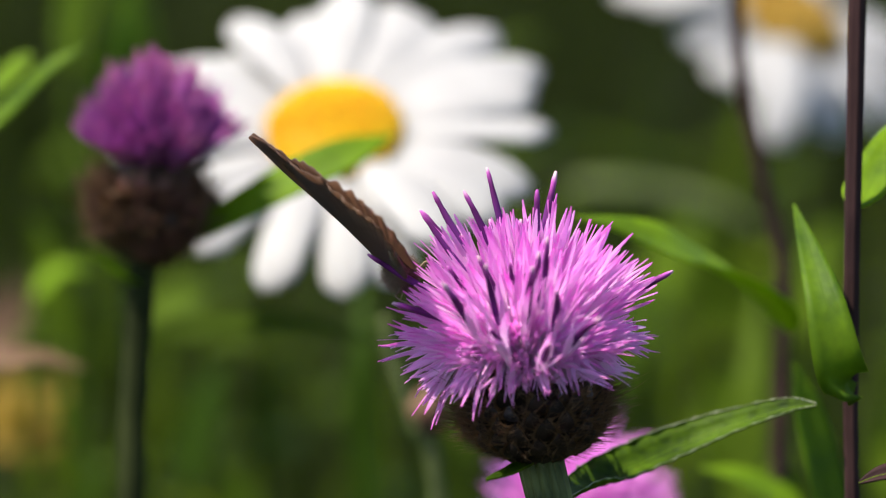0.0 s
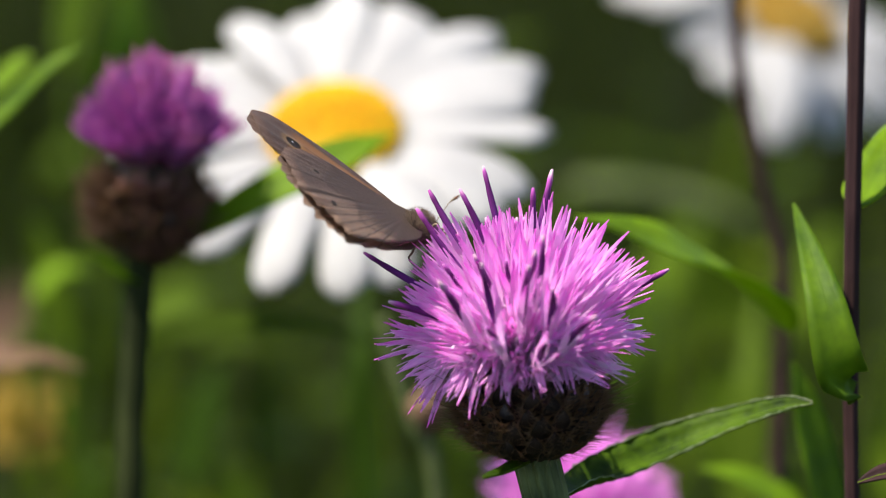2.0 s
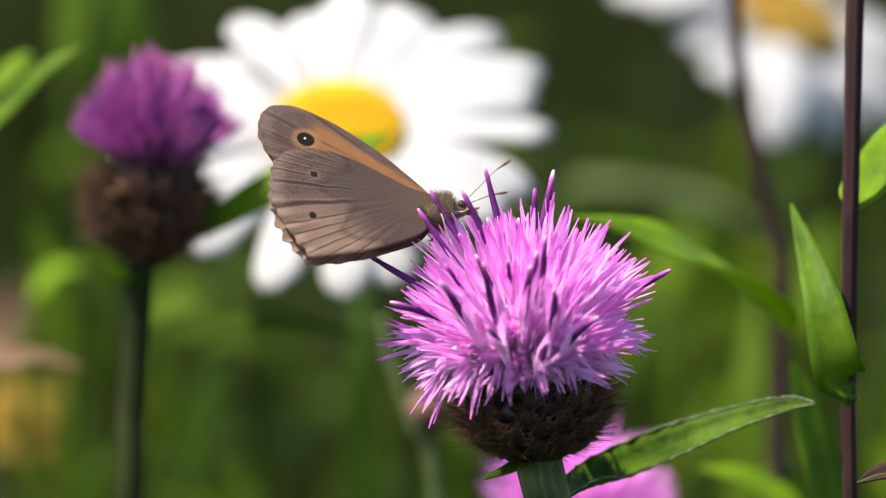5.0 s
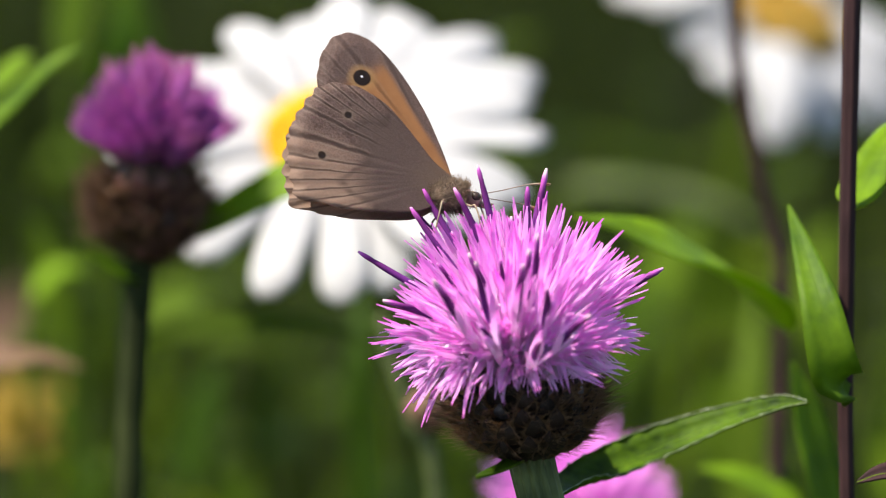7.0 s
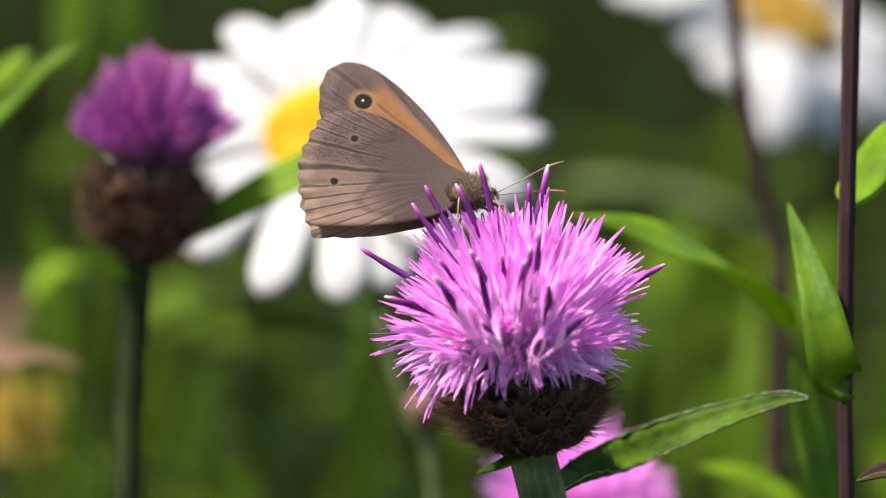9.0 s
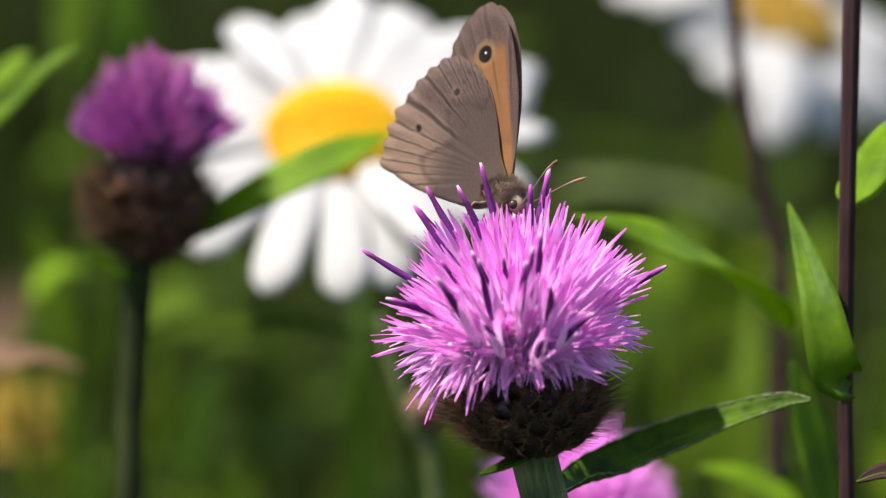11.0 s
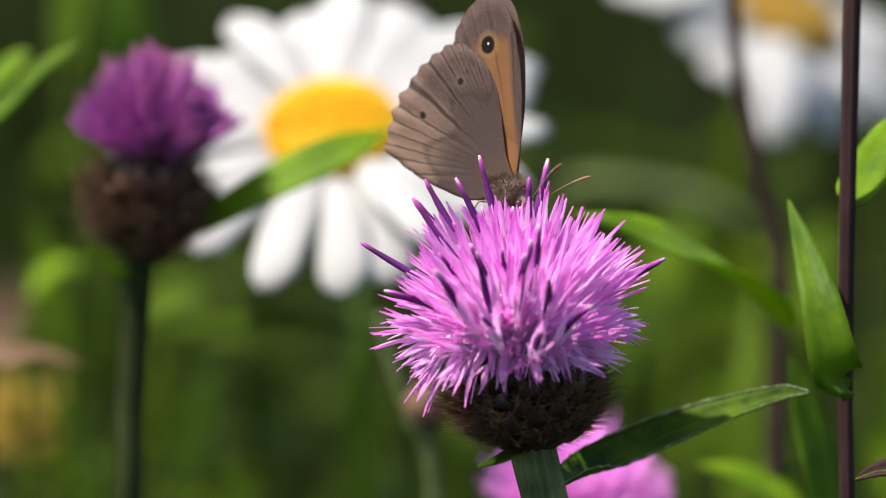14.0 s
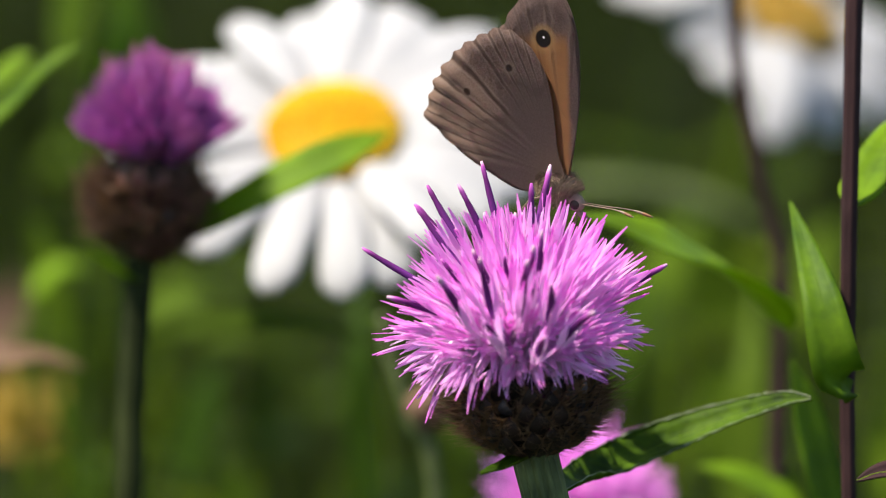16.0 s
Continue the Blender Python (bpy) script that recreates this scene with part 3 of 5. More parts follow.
# ---- ox-eye daisies ----
def add_daisy(name, at, foot, normal, disc_r, ray_len, rays, label, rng, droop=0.25, way=None, disc_mat=None):
    """rays: the angle of each petal from the right, anticlockwise, and its share of the full length."""
    d = thing(name, foot, label, "flower", "daisies")
    ex = (RIGHT - normal * RIGHT.dot(normal)).normalized()
    m = Matrix.Translation(at - d.location) @ Matrix((ex, normal.cross(ex), normal)).transposed().to_4x4()
    bm = bmesh.new()
    n, around = 9, 30
    tube(bm, [Vector((0, 0, disc_r * 0.42 * math.sin(0.5 * math.pi * i / n) - 0.0006)) for i in range(n + 1)], [max(disc_r * math.cos(0.5 * math.pi * i / n) ** 0.8, disc_r * 0.03) for i in range(n + 1)], around)
    disc = part("disc", bm, disc_mat or DISC, d, "domed golden yellow disc")
    disc.matrix_basis = m
    # tiny disc florets in spirals
    bm = bmesh.new()
    for k in range(260):
        f = math.sqrt((k + 0.5) / 260)
        a = k * 2.39996
        r = disc_r * f * 0.98
        h = disc_r * 0.42 * math.sqrt(max(0.0, 1 - f ** 2.2)) - 0.0006
        out = Vector((r * math.cos(a), r * math.sin(a), h))
        up = Vector((math.cos(a) * f * 0.7, math.sin(a) * f * 0.7, 1)).normalized()
        tube(bm, [out - up * 0.0004, out + up * 0.0006, out + up * 0.0009], [disc_r * 0.045, disc_r * 0.05, disc_r * 0.02], 5)
    tiny = part("floret_mass", bm, disc_mat or DISC, disc)
    tiny["kind"] = "stuff"
    for angle, share in rays:
        bm = bmesh.new()
        ln = ray_len * share * rng.uniform(0.97, 1.03)
        w = ray_len * rng.uniform(0.155, 0.18)
        tw = rng.uniform(-0.25, 0.25)
        dr = droop * rng.uniform(0.5, 1.5)
        rows = 14
        top, low = [], []
        for i in range(rows + 1):
            f = i / rows
            ww = w * (0.45 + 0.75 * min(1, f * 2.2) ** 0.8 - 0.2 * f) * (1 if f < 0.86 else math.sqrt(max(0.04, 1 - ((f - 0.86) / 0.15) ** 2)))
            z = 0.10 * ln * math.sin(f * 2.2) - dr * ln * f * f
            ra, rb = [], []
            for j in range(7):
                y = -1 + j / 3
                ridge = 0.06 * w * math.cos(y * math.pi * 2.5) - 0.25 * w * y * y
                notch = 0.03 * ln * math.cos(y * math.pi * 3) * f ** 6
                co = Vector((disc_r * 0.85 + ln * f + notch, ww * y, z + ridge + tw * ww * y * f))
                ra.append(bm.verts.new(co + Vector((0, 0, 0.00012))))
                rb.append(bm.verts.new(co - Vector((0, 0, 0.00012))))
            top.append(ra)
            low.append(rb)
        for i in range(rows):
            for j in range(6):
                bm.faces.new((top[i][j], top[i + 1][j], top[i + 1][j + 1], top[i][j + 1]))
                bm.faces.new((low[i][j], low[i][j + 1], low[i + 1][j + 1], low[i + 1][j]))
            bm.faces.new((top[i][0], low[i][0], low[i + 1][0], top[i + 1][0]))
            bm.faces.new((top[i][6], top[i + 1][6], low[i + 1][6], low[i][6]))
        for j in range(6):
            bm.faces.new((top[rows][j], low[rows][j], low[rows][j + 1], top[rows][j + 1]))
        ray = part("petal", bm, PETAL, d)
        low_by = 0.0009 if share < 0.96 else 0.0
        ray.matrix_basis = m @ pose(0, 0, rng.uniform(-0.0004, 0.0004) - low_by, 0, rng.uniform(-4, 4), angle + rng.uniform(-2, 2))
    # green cup and stem below
    bm = bmesh.new()
    tube(bm, [Vector((0, 0, -0.0012 - disc_r * 0.4 * i / 5)) for i in range(6)], [disc_r * q for q in (0.98, 0.95, 0.85, 0.65, 0.4, 0.22)], 20)
    part("calyx", bm, STEM, d).matrix_basis = m
    neck = at - normal * disc_r * 0.5
    add_stem(d, [foot] + (way or [foot.lerp(neck, 0.5) + Vector((0.004, 0.01, 0)), neck - normal * 0.012 - Vector((0, 0, 0.008))]) + [neck], 0.0016, 0.0014, OLD_STEM, 5, 0.12)
    return d


FULL_RAYS = [(53, 1.24), (30, 1.12)] + [(a, 1.0 if a > -50 else 0.97) for a in (0, -59, -86, -106, -128, -150, 74, 84, 98, 116, 134, 152, 170, 188, 205)]
FULL_RAYS += [(a, 1.14) for a in (139, 148, 157)] + [(a, 0.93) for a in (42, 15, -19, -38, -73, 64, 91, 107, 125, 143, 161, 179, 197)]
SPARSE_RAYS = [(a, 1.0 if a < 212 or a > 335 else 1.22 if a == 268 else 0.74) for a in (10, 36, 64, 92, 120, 146, 168, 186, 203, 221, 240, 255, 268, 284, 299, 318, 338, 356)]
daisy = add_daisy("daisy", spot(-0.0160, 0.0172, 0.738), Vector((0.030, 0.86, 0)), toward(-0.08, 0.75, 0.66), 0.0102, 0.0227, FULL_RAYS, "white ox-eye daisy with a yellow disc", random.Random(5), 0.16, [spot(0.0130, -0.0407, 0.795), spot(0.0102, -0.0192, 0.785), spot(-0.0003, 0.0009, 0.772)])
far_daisy = add_daisy("daisy", spot(0.0617, 0.0410, 0.900), Vector((0.065, 0.95, 0)), toward(0.45, 0.76, 0.48), 0.0106, 0.0225, SPARSE_RAYS, "white daisy with drooping petals, far behind", random.Random(15), 0.30, [spot(0.0788, -0.0497, 0.970), spot(0.0780, -0.0063, 0.960), spot(0.0720, 0.0253, 0.940)], OLD_DISC)


# ---- stems and leaves round about ----
right_stalk = thing("knapweed_stalk", Vector((0.05, 0.62, 0.0)), "dark purple-brown knapweed stalk with narrow green leaves", "plant", "stalks")
add_stem(right_stalk, [right_stalk.location, spot(0.0503, -0.0596, 0.622), spot(0.0501, -0.0305, 0.620), spot(0.0499, -0.0179, 0.620), spot(0.0501, 0.0008, 0.620), spot(0.0506, 0.0236, 0.620), spot(0.0509, 0.0388, 0.620)], 0.00075, 0.00105, DARK_STEM, 6, 0.10, 40)
add_leaf(right_stalk, [spot(0.0497, -0.0184, 0.618), spot(0.0480, -0.0139, 0.614), spot(0.0464, -0.0064, 0.615), spot(0.0449, -0.0001, 0.621), spot(0.0435, 0.0055, 0.628)], 0.0029, toward(-0.22, 0.64, 0.72), fold=0.30, wave=0.03, peak=0.24)
add_leaf(right_stalk, [spot(0.0508, 0.0049, 0.621), spot(0.0527, 0.0077, 0.625), spot(0.0568, 0.0142, 0.632), spot(0.0611, 0.0179, 0.640)], 0.0028, toward(-0.3, 0.4, 0.8), fold=0.3)

back_stalk = thing("knapweed_stalk", Vector((0.045, 0.73, 0.0)), "thin dark stalk curving upward behind", "plant", "stalks")
add_stem(back_stalk, [back_stalk.location, spot(0.0477, -0.0700, 0.730), spot(0.0481, -0.0359, 0.730), spot(0.0490, -0.0162, 0.730), spot(0.0492, -0.0032, 0.730), spot(0.0457, 0.0115, 0.730), spot(0.0430, 0.0253, 0.730), spot(0.0420, 0.0408, 0.730)], 0.0013, 0.0009, DARK_STEM, 6, 0.1, 40)
add_leaf(back_stalk, [spot(0.0461, -0.0111, 0.675), spot(0.0407, -0.0059, 0.668), spot(0.0321, -0.0010, 0.660), spot(0.0238, 0.0021, 0.655), spot(0.0171, 0.0041, 0.650)], 0.0054, toward(-0.34, 0.74, 0.58), fold=0.25, wave=0.06, peak=0.4)


def lone_leaf(name, foot, pts, width, face, label, mat=None, fold=0.25, peak=0.4, stalk=True, group="leaves"):
    """A leaf on a thin stalk of its own that rises from the ground."""
    t = thing(name, Vector(foot), label, "leaf", group)
    add_leaf(t, pts, width, face, mat, fold=fold, wave=0.08, peak=peak, name="blade")
    if stalk:
        mid = Vector(foot).lerp(Vector(pts[0]), 0.6) + Vector((0, 0.01, 0.02))
        add_stem(t, [Vector(foot), mid, Vector(pts[0])], 0.0012, 0.0008, HERB, 5, 0.1, 16, "stalk", 10)
    return t


lone_leaf("lance_leaf", (-0.07, 0.72, 0), [spot(-0.0659, 0.0141, 0.700), spot(-0.0597, 0.0196, 0.700), spot(-0.0542, 0.0251, 0.700), spot(-0.0495, 0.0279, 0.700)], 0.0013, toward(-0.3, 0.6, 0.7), "narrow mid-green leaf slanting upward")
lone_leaf("lance_leaf", (-0.08, 0.76, 0), [spot(-0.0680, 0.0224, 0.740), spot(-0.0647, 0.0240, 0.740), spot(-0.0614, 0.0272, 0.740), spot(-0.0598, 0.0282, 0.740)], 0.0018, toward(-0.3, 0.6, 0.7), "small green leaf among grass")
lone_leaf("lance_leaf", (-0.02, 0.78, 0), [spot(-0.0470, -0.0143, 0.760), spot(-0.0368, -0.0118, 0.760), spot(-0.0221, -0.0110, 0.750), spot(-0.0102, -0.0135, 0.740)], 0.0022, toward(0.2, 0.12, 0.95), "dark green leaf lying flat across the grass", HERB)
lone_leaf("dry_leaf", (-0.085, 0.74, 0), [spot(-0.0722, -0.0131, 0.740), spot(-0.0647, -0.0162, 0.730), spot(-0.0582, -0.0159, 0.730), spot(-0.0516, -0.0174, 0.730)], 0.0030, toward(0.0, 0.7, 0.4), "withered brown leaf edged with pink", DRY)
lone_leaf("dry_leaf", (-0.12, 0.95, 0), [spot(-0.0876, -0.0207, 0.930), spot(-0.0824, -0.0155, 0.930), spot(-0.0793, -0.0103, 0.930), spot(-0.0777, -0.0051, 0.930)], 0.0046, toward(0.2, 0.6, 0.7), "broad brown withered leaf", DRY)
lone_leaf("lance_leaf", (-0.10, 0.84, 0), [spot(-0.0660, -0.0080, 0.820), spot(-0.0635, -0.0050, 0.820), spot(-0.0605, -0.0032, 0.820), spot(-0.0575, -0.0040, 0.820)], 0.0026, toward(-0.3, 0.8, 0.5), "broad sunlit yellow-green leaf", LEAF)
lone_leaf("grass_leaf", (-0.012, 0.82, 0), [spot(-0.0111, -0.0499, 0.800), spot(-0.0120, -0.0320, 0.800), spot(-0.0129, -0.0160, 0.800), spot(-0.0121, 0.0001, 0.810)], 0.0026, toward(-0.4, 0.25, 0.85), "broad pale green grass blade standing upright", SUN_TINT_HERB)
lone_leaf("grass_leaf", (0.05, 0.86, 0), [spot(0.0507, -0.0524, 0.840), spot(0.0507, -0.0383, 0.840), spot(0.0512, -0.0224, 0.840), spot(0.0532, -0.0037, 0.850)], 0.0036, toward(-0.5, 0.35, 0.7), "pale green grass blade standing upright", HERB)
lone_leaf("grass_leaf", (-0.06, 0.92, 0), [spot(-0.0597, 0.0142, 0.900), spot(-0.0587, 0.0262, 0.900), spot(-0.0571, 0.0383, 0.900), spot(-0.0563, 0.0529, 0.910)], 0.0040, toward(0.4, 0.2, 0.8), "bright green grass blade standing upright")
lone_leaf("grass_leaf", (-0.05, 0.95, 0), [spot(-0.0641, -0.0574, 0.920), spot(-0.0651, -0.0430, 0.920), spot(-0.0682, -0.0328, 0.920), spot(-0.0743, -0.0204, 0.920)], 0.0026, toward(-0.4, 0.4, 0.8), "yellow-green grass blade leaning over")
lone_leaf("lance_leaf", (0.06, 0.68, 0), [spot(0.0505, -0.0382, 0.660), spot(0.0494, -0.0294, 0.660), spot(0.0472, -0.0205, 0.660), spot(0.0457, -0.0147, 0.660)], 0.0030, toward(0.5, 0.4, 0.75), "folded green leaf rising beside a stalk")
lone_leaf("lance_leaf", (0.05, 0.72, 0), [spot(0.0505, -0.0382, 0.700), spot(0.0458, -0.0343, 0.700), spot(0.0411, -0.0316, 0.700), spot(0.0356, -0.0304, 0.700)], 0.0030, toward(-0.1, 0.9, 0.4), "bright green leaf low among grass")
lone_leaf("lance_leaf", (0.05, 0.76, 0), [spot(0.0502, -0.0415, 0.730), spot(0.0490, -0.0358, 0.730), spot(0.0481, -0.0325, 0.730), spot(0.0486, -0.0292, 0.730)], 0.0026, toward(0.2, 0.5, 0.8), "small bright green leaf tip")
lone_leaf("grass_leaf", (0.14, 1.0, 0), [spot(0.0236, 0.0121, 0.980), spot(0.0367, 0.0116, 0.980), spot(0.0510, 0.0089, 0.980), spot(0.0652, 0.0023, 0.980)], 0.0045, toward(0.0, 0.9, 0.3), "pale olive grass blade bent over behind", STEM)
# blurred leaves for the lit patches behind; their sun is in the colour
for x, y, d, w, lean in ((415, 700, 0.90, 0.0050, 0.5), (470, 850, 0.86, 0.0042, -0.4), (180, 470, 0.86, 0.0024, -0.5), (1120, 560, 0.96, 0.0055, 0.6), (1235, 430, 1.04, 0.0070, 0.9), (205, 20, 0.92, 0.0050, 0.4), (262, 55, 0.95, 0.0045, -0.3), (1300, 500, 1.06, 0.0075, -0.6), (1450, 470, 0.98, 0.0055, 0.5), (1550, 730, 0.90, 0.0085, 0.4), (1530, 840, 0.92, 0.0050, -0.4), (500, 690, 0.94, 0.0036, 0.3), (1240, 700, 0.92, 0.0048, -0.3)):
    u, v = (x - 784) / 8960, (441 - y) / 8960
    lone_leaf("herb_leaf", (u * d * 1.2, d * 1.03, 0), [spot(u - 0.008 * lean, v - 0.014, d), spot(u - 0.004 * lean, v - 0.006, d), spot(u + 0.001 * lean, v + 0.004, d), spot(u + 0.006 * lean, v + 0.009, d)], w, toward(-0.35, 0.8, 0.45), "blurred herb leaf, sunlight put into its brighter green", SUN_TINT_HERB)
# a thin grey-green stalk with a small closed bud
bud_stalk = thing("bud_stalk", Vector((-0.004, 0.74, 0)), "grey-green stalk with a small brownish closed bud", "plant", "stalks")
add_stem(bud_stalk, [bud_stalk.location, spot(0.0001, -0.0690, 0.720), spot(-0.0005, -0.0369, 0.720), spot(-0.0018, -0.0288, 0.720), spot(-0.0039, -0.0248, 0.720)], 0.0013, 0.0010, STEM, 5, 0.1, 20, "stem", 12)
add_stem(bud_stalk, [spot(-0.0034, -0.0264, 0.720), spot(-0.0055, -0.0208, 0.720), spot(-0.0076, -0.0144, 0.720), spot(-0.0084, -0.0096, 0.720)], 0.0009, 0.0006, STEM, 5, 0.1, 14, "branch", 10)
bm = bmesh.new()
tube(bm, curve_points([spot(-0.0034, -0.0256, 0.720) - bud_stalk.location, spot(-0.0023, -0.0236, 0.720) - bud_stalk.location, spot(-0.0015, -0.0208, 0.720) - bud_stalk.location, spot(-0.0011, -0.0192, 0.720) - bud_stalk.location], 8), [0.0010, 0.0022, 0.0029, 0.0031, 0.0029, 0.0024, 0.0018, 0.0010, 0.0003], 14, 7, 0.06)
part("bud", bm, DRY, bud_stalk, "small brown and yellow closed bud")
# a dry reddish bract tip on a stalk beside the view
lone_leaf("dry_leaf", (0.075, 0.62, 0), [spot(0.0585, -0.0279, 0.612), spot(0.0556, -0.0273, 0.611), spot(0.0528, -0.0273, 0.610), spot(0.0500, -0.0282, 0.609)], 0.0012, toward(0.0, 0.6, 0.7), "small reddish brown dry leaf tip", DARK_STEM, 0.5, 0.5)
# a yellow hawkbit far back
hawkbit = thing("hawkbit", Vector((-0.115, 0.98, 0)), "blurred yellow hawkbit flower head low in the grass", "flower")
add_stem(hawkbit, [hawkbit.location, spot(-0.0784, -0.0713, 0.970), spot(-0.0786, -0.0385, 0.960)], 0.0012, 0.001, HERB, 5, 0.1, 16, "stem", 10)
for ring_no, (cnt, ln, tilt) in enumerate(((16, 0.0115, 12), (12, 0.008, 35), (8, 0.005, 60))):
    for k in range(cnt):
        bm = bmesh.new()
        strap(bm, [Vector((ln * f + 0.0008, 0, ln * 0.15 * math.sin(3 * f))) for f in (0, 0.3, 0.6, 0.85, 1)], [0.0006, 0.0011, 0.0013, 0.0013, 0.0009], 0.0002, Vector((0, 0, 1)))
        pet = part("petal", bm, YELLOW, hawkbit)
        pet.matrix_basis = Matrix.Translation(spot(-0.0792, -0.0342, 0.960) - hawkbit.location) @ frame_to(toward(0, 0.75, 0.6)) @ pose(0, 0, 0, 0, 0, 360 * (k + 0.5 * ring_no) / cnt) @ pose(0, 0, 0, 0, -tilt, 0)

# ---- meadow ----
ground_bm = bmesh.new()
gn = 40
gv = [[ground_bm.verts.new((-40 + 80 * i / gn, -40 + 80 * j / gn, 0.02 * noise.noise(Vector((i * 0.7, j * 0.7, 0))) - 0.01)) for j in range(gn + 1)] for i in range(gn + 1)]
for i in range(gn):
    for j in range(gn):
        ground_bm.faces.new((gv[i][j], gv[i + 1][j], gv[i + 1][j + 1], gv[i][j + 1]))
SOIL = plant_material("meadow_ground", (0.008, 0.012, 0.004), (0.030, 0.040, 0.012), 14, (0.1, 0.1, 0.05), 0.0, 0.9, 0.0, None, 0.8)
ground = part("ground", ground_bm, SOIL)
tagged(ground, "dark green meadow ground under tall grass", "ground", kind="structure")


def grass_mesh(name, count, rows_y, half_width, height, width, rng, mat, lean=0.35):
    verts, faces = [], []
    for _ in range(count):
        y = rows_y[0] + (rows_y[1] - rows_y[0]) * rng.random() ** 1.3
        x = rng.uniform(-1, 1) * half_width(y)
        if noise.noise(Vector((x * 9, y * 5, 3.0))) < rng.uniform(-0.5, 0.25):
            continue
        h = rng.uniform(*height)
        w = rng.uniform(*width)
        a = rng.uniform(0, 2 * math.pi)
        out = Vector((math.cos(a), math.sin(a), 0)) * h * rng.uniform(0.05, lean)
        side = Vector((math.cos(a + rng.uniform(0.8, 2.3)), math.sin(a + rng.uniform(0.8, 2.3)), 0)).normalized() * w
        base = len(verts)
        for i in range(6):
            f = i / 5
            p = Vector((x, y, 0)) + Vector((0, 0, h * (f - 0.18 * f * f * f))) + out * f * f
            ww = side * (1 - f ** 2.2) * 0.5 + side * 0.03
            mid = side.cross(Vector((0, 0, 1))).normalized() * w * 0.2 * (1 - f)
            verts += [p - ww, p + mid, p + ww]
        for i in range(5):
            b = base + 3 * i
            faces += [(b, b + 1, b + 4, b + 3), (b + 1, b + 2, b + 5, b + 4)]
    me = bpy.data.meshes.new(name)
    me.from_pydata([tuple(v) for v in verts], [], faces)
    me.materials.append(mat)
    for poly in me.polygons:
        poly.use_smooth = True
    ob = new(name, me)
    return ob


rg = random.Random(41)
tagged(grass_mesh("meadow_grass", 6500, (1.0, 5.5), lambda y: 0.25 + 0.16 * y, (0.22, 0.50), (0.004, 0.009), rg, SHADE_GRASS), "tall meadow grass, deep shade put into its near-black green", "grass", kind="stuff")
tagged(grass_mesh("grass_tuft", 170, (0.82, 1.15), lambda y: 0.16, (0.40, 0.66), (0.003, 0.007), rg, HERB, 0.22), "scattered bright grass blades behind the flowers", "grass", kind="stuff")
tagged(grass_mesh("short_grass", 2600, (0.35, 1.3), lambda y: 0.35, (0.12, 0.36), (0.003, 0.007), rg, SHADE_UNDER), "lower grass and herbs beneath the flowers, shade put into their green", "grass", kind="stuff")


def herb_mesh(name, stems, rows_y, rng, mat, drop=0.0):
    """Leafy herb stems: narrow stalks with alternate oval leaves."""
    verts, faces = [], []
    for _ in range(stems):
        y = rng.uniform(*rows_y)
        x = rng.uniform(-1, 1) * (0.06 + 0.12 * y)
        top = 0.65 - 0.176 * y + rng.uniform(-0.10, 0.07) - drop
        lean = Vector((rng.uniform(-0.06, 0.06), rng.uniform(-0.04, 0.04), 0))
        b = len(verts)
        for i in range(5):
            p = Vector((x, y, top * i / 4)) + lean * (i / 4) ** 2
            for k in range(3):
                verts.append(p + Vector((math.cos(k * 2.1), math.sin(k * 2.1), 0)) * 0.0012 * (1 - 0.15 * i))
        for i in range(4):
            for k in range(3):
                q = b + 3 * i
                faces.append((q + k, q + (k + 1) % 3, q + 3 + (k + 1) % 3, q + 3 + k))
        for n in range(9):
            f = 0.45 + 0.55 * n / 8
            root = Vector((x, y, top * f)) + lean * f * f
            a = n * 2.4 + rng.uniform(-0.4, 0.4)
            ln = rng.uniform(0.014, 0.034) * (1.2 - 0.5 * f)
            out = Vector((math.cos(a), math.sin(a), rng.uniform(-0.2, 0.7))).normalized()
            side = out.cross(Vector((0, 0, 1))).normalized()
            up = side.cross(out)
            b = len(verts)
            for i in range(5):
                g = i / 4
                p = root + out * ln * g - up * ln * 0.25 * g * g
                w = ln * 0.26 * math.sin(math.pi * min(0.97, 0.08 + 0.9 * g))
                verts += [p - side * w + up * w * 0.3, p, p + side * w + up * w * 0.3]
            for i in range(4):
                q = b + 3 * i
                faces += [(q, q + 1, q + 4, q + 3), (q + 1, q + 2, q + 5, q + 4)]
    me = bpy.data.meshes.new(name)
    me.from_pydata([tuple(v) for v in verts], [], faces)
    me.materials.append(mat)
    for poly in me.polygons:
        poly.use_smooth = True
    return new(name, me)


tagged(herb_mesh("leafy_herbs", 64, (0.92, 1.5), rg, HERB), "leafy herbs behind, sunlight put into their lighter green", "plant", kind="stuff")
tagged(herb_mesh("shaded_herbs", 60, (0.9, 1.6), rg, SHADE_UNDER), "leafy herbs behind, shade put into their dark green", "plant", kind="stuff")
tagged(herb_mesh("sunlit_herbs", 30, (0.82, 1.10), rg, HERB, 0.045), "low leafy herbs, sun patches put into their lighter green", "plant", kind="stuff")


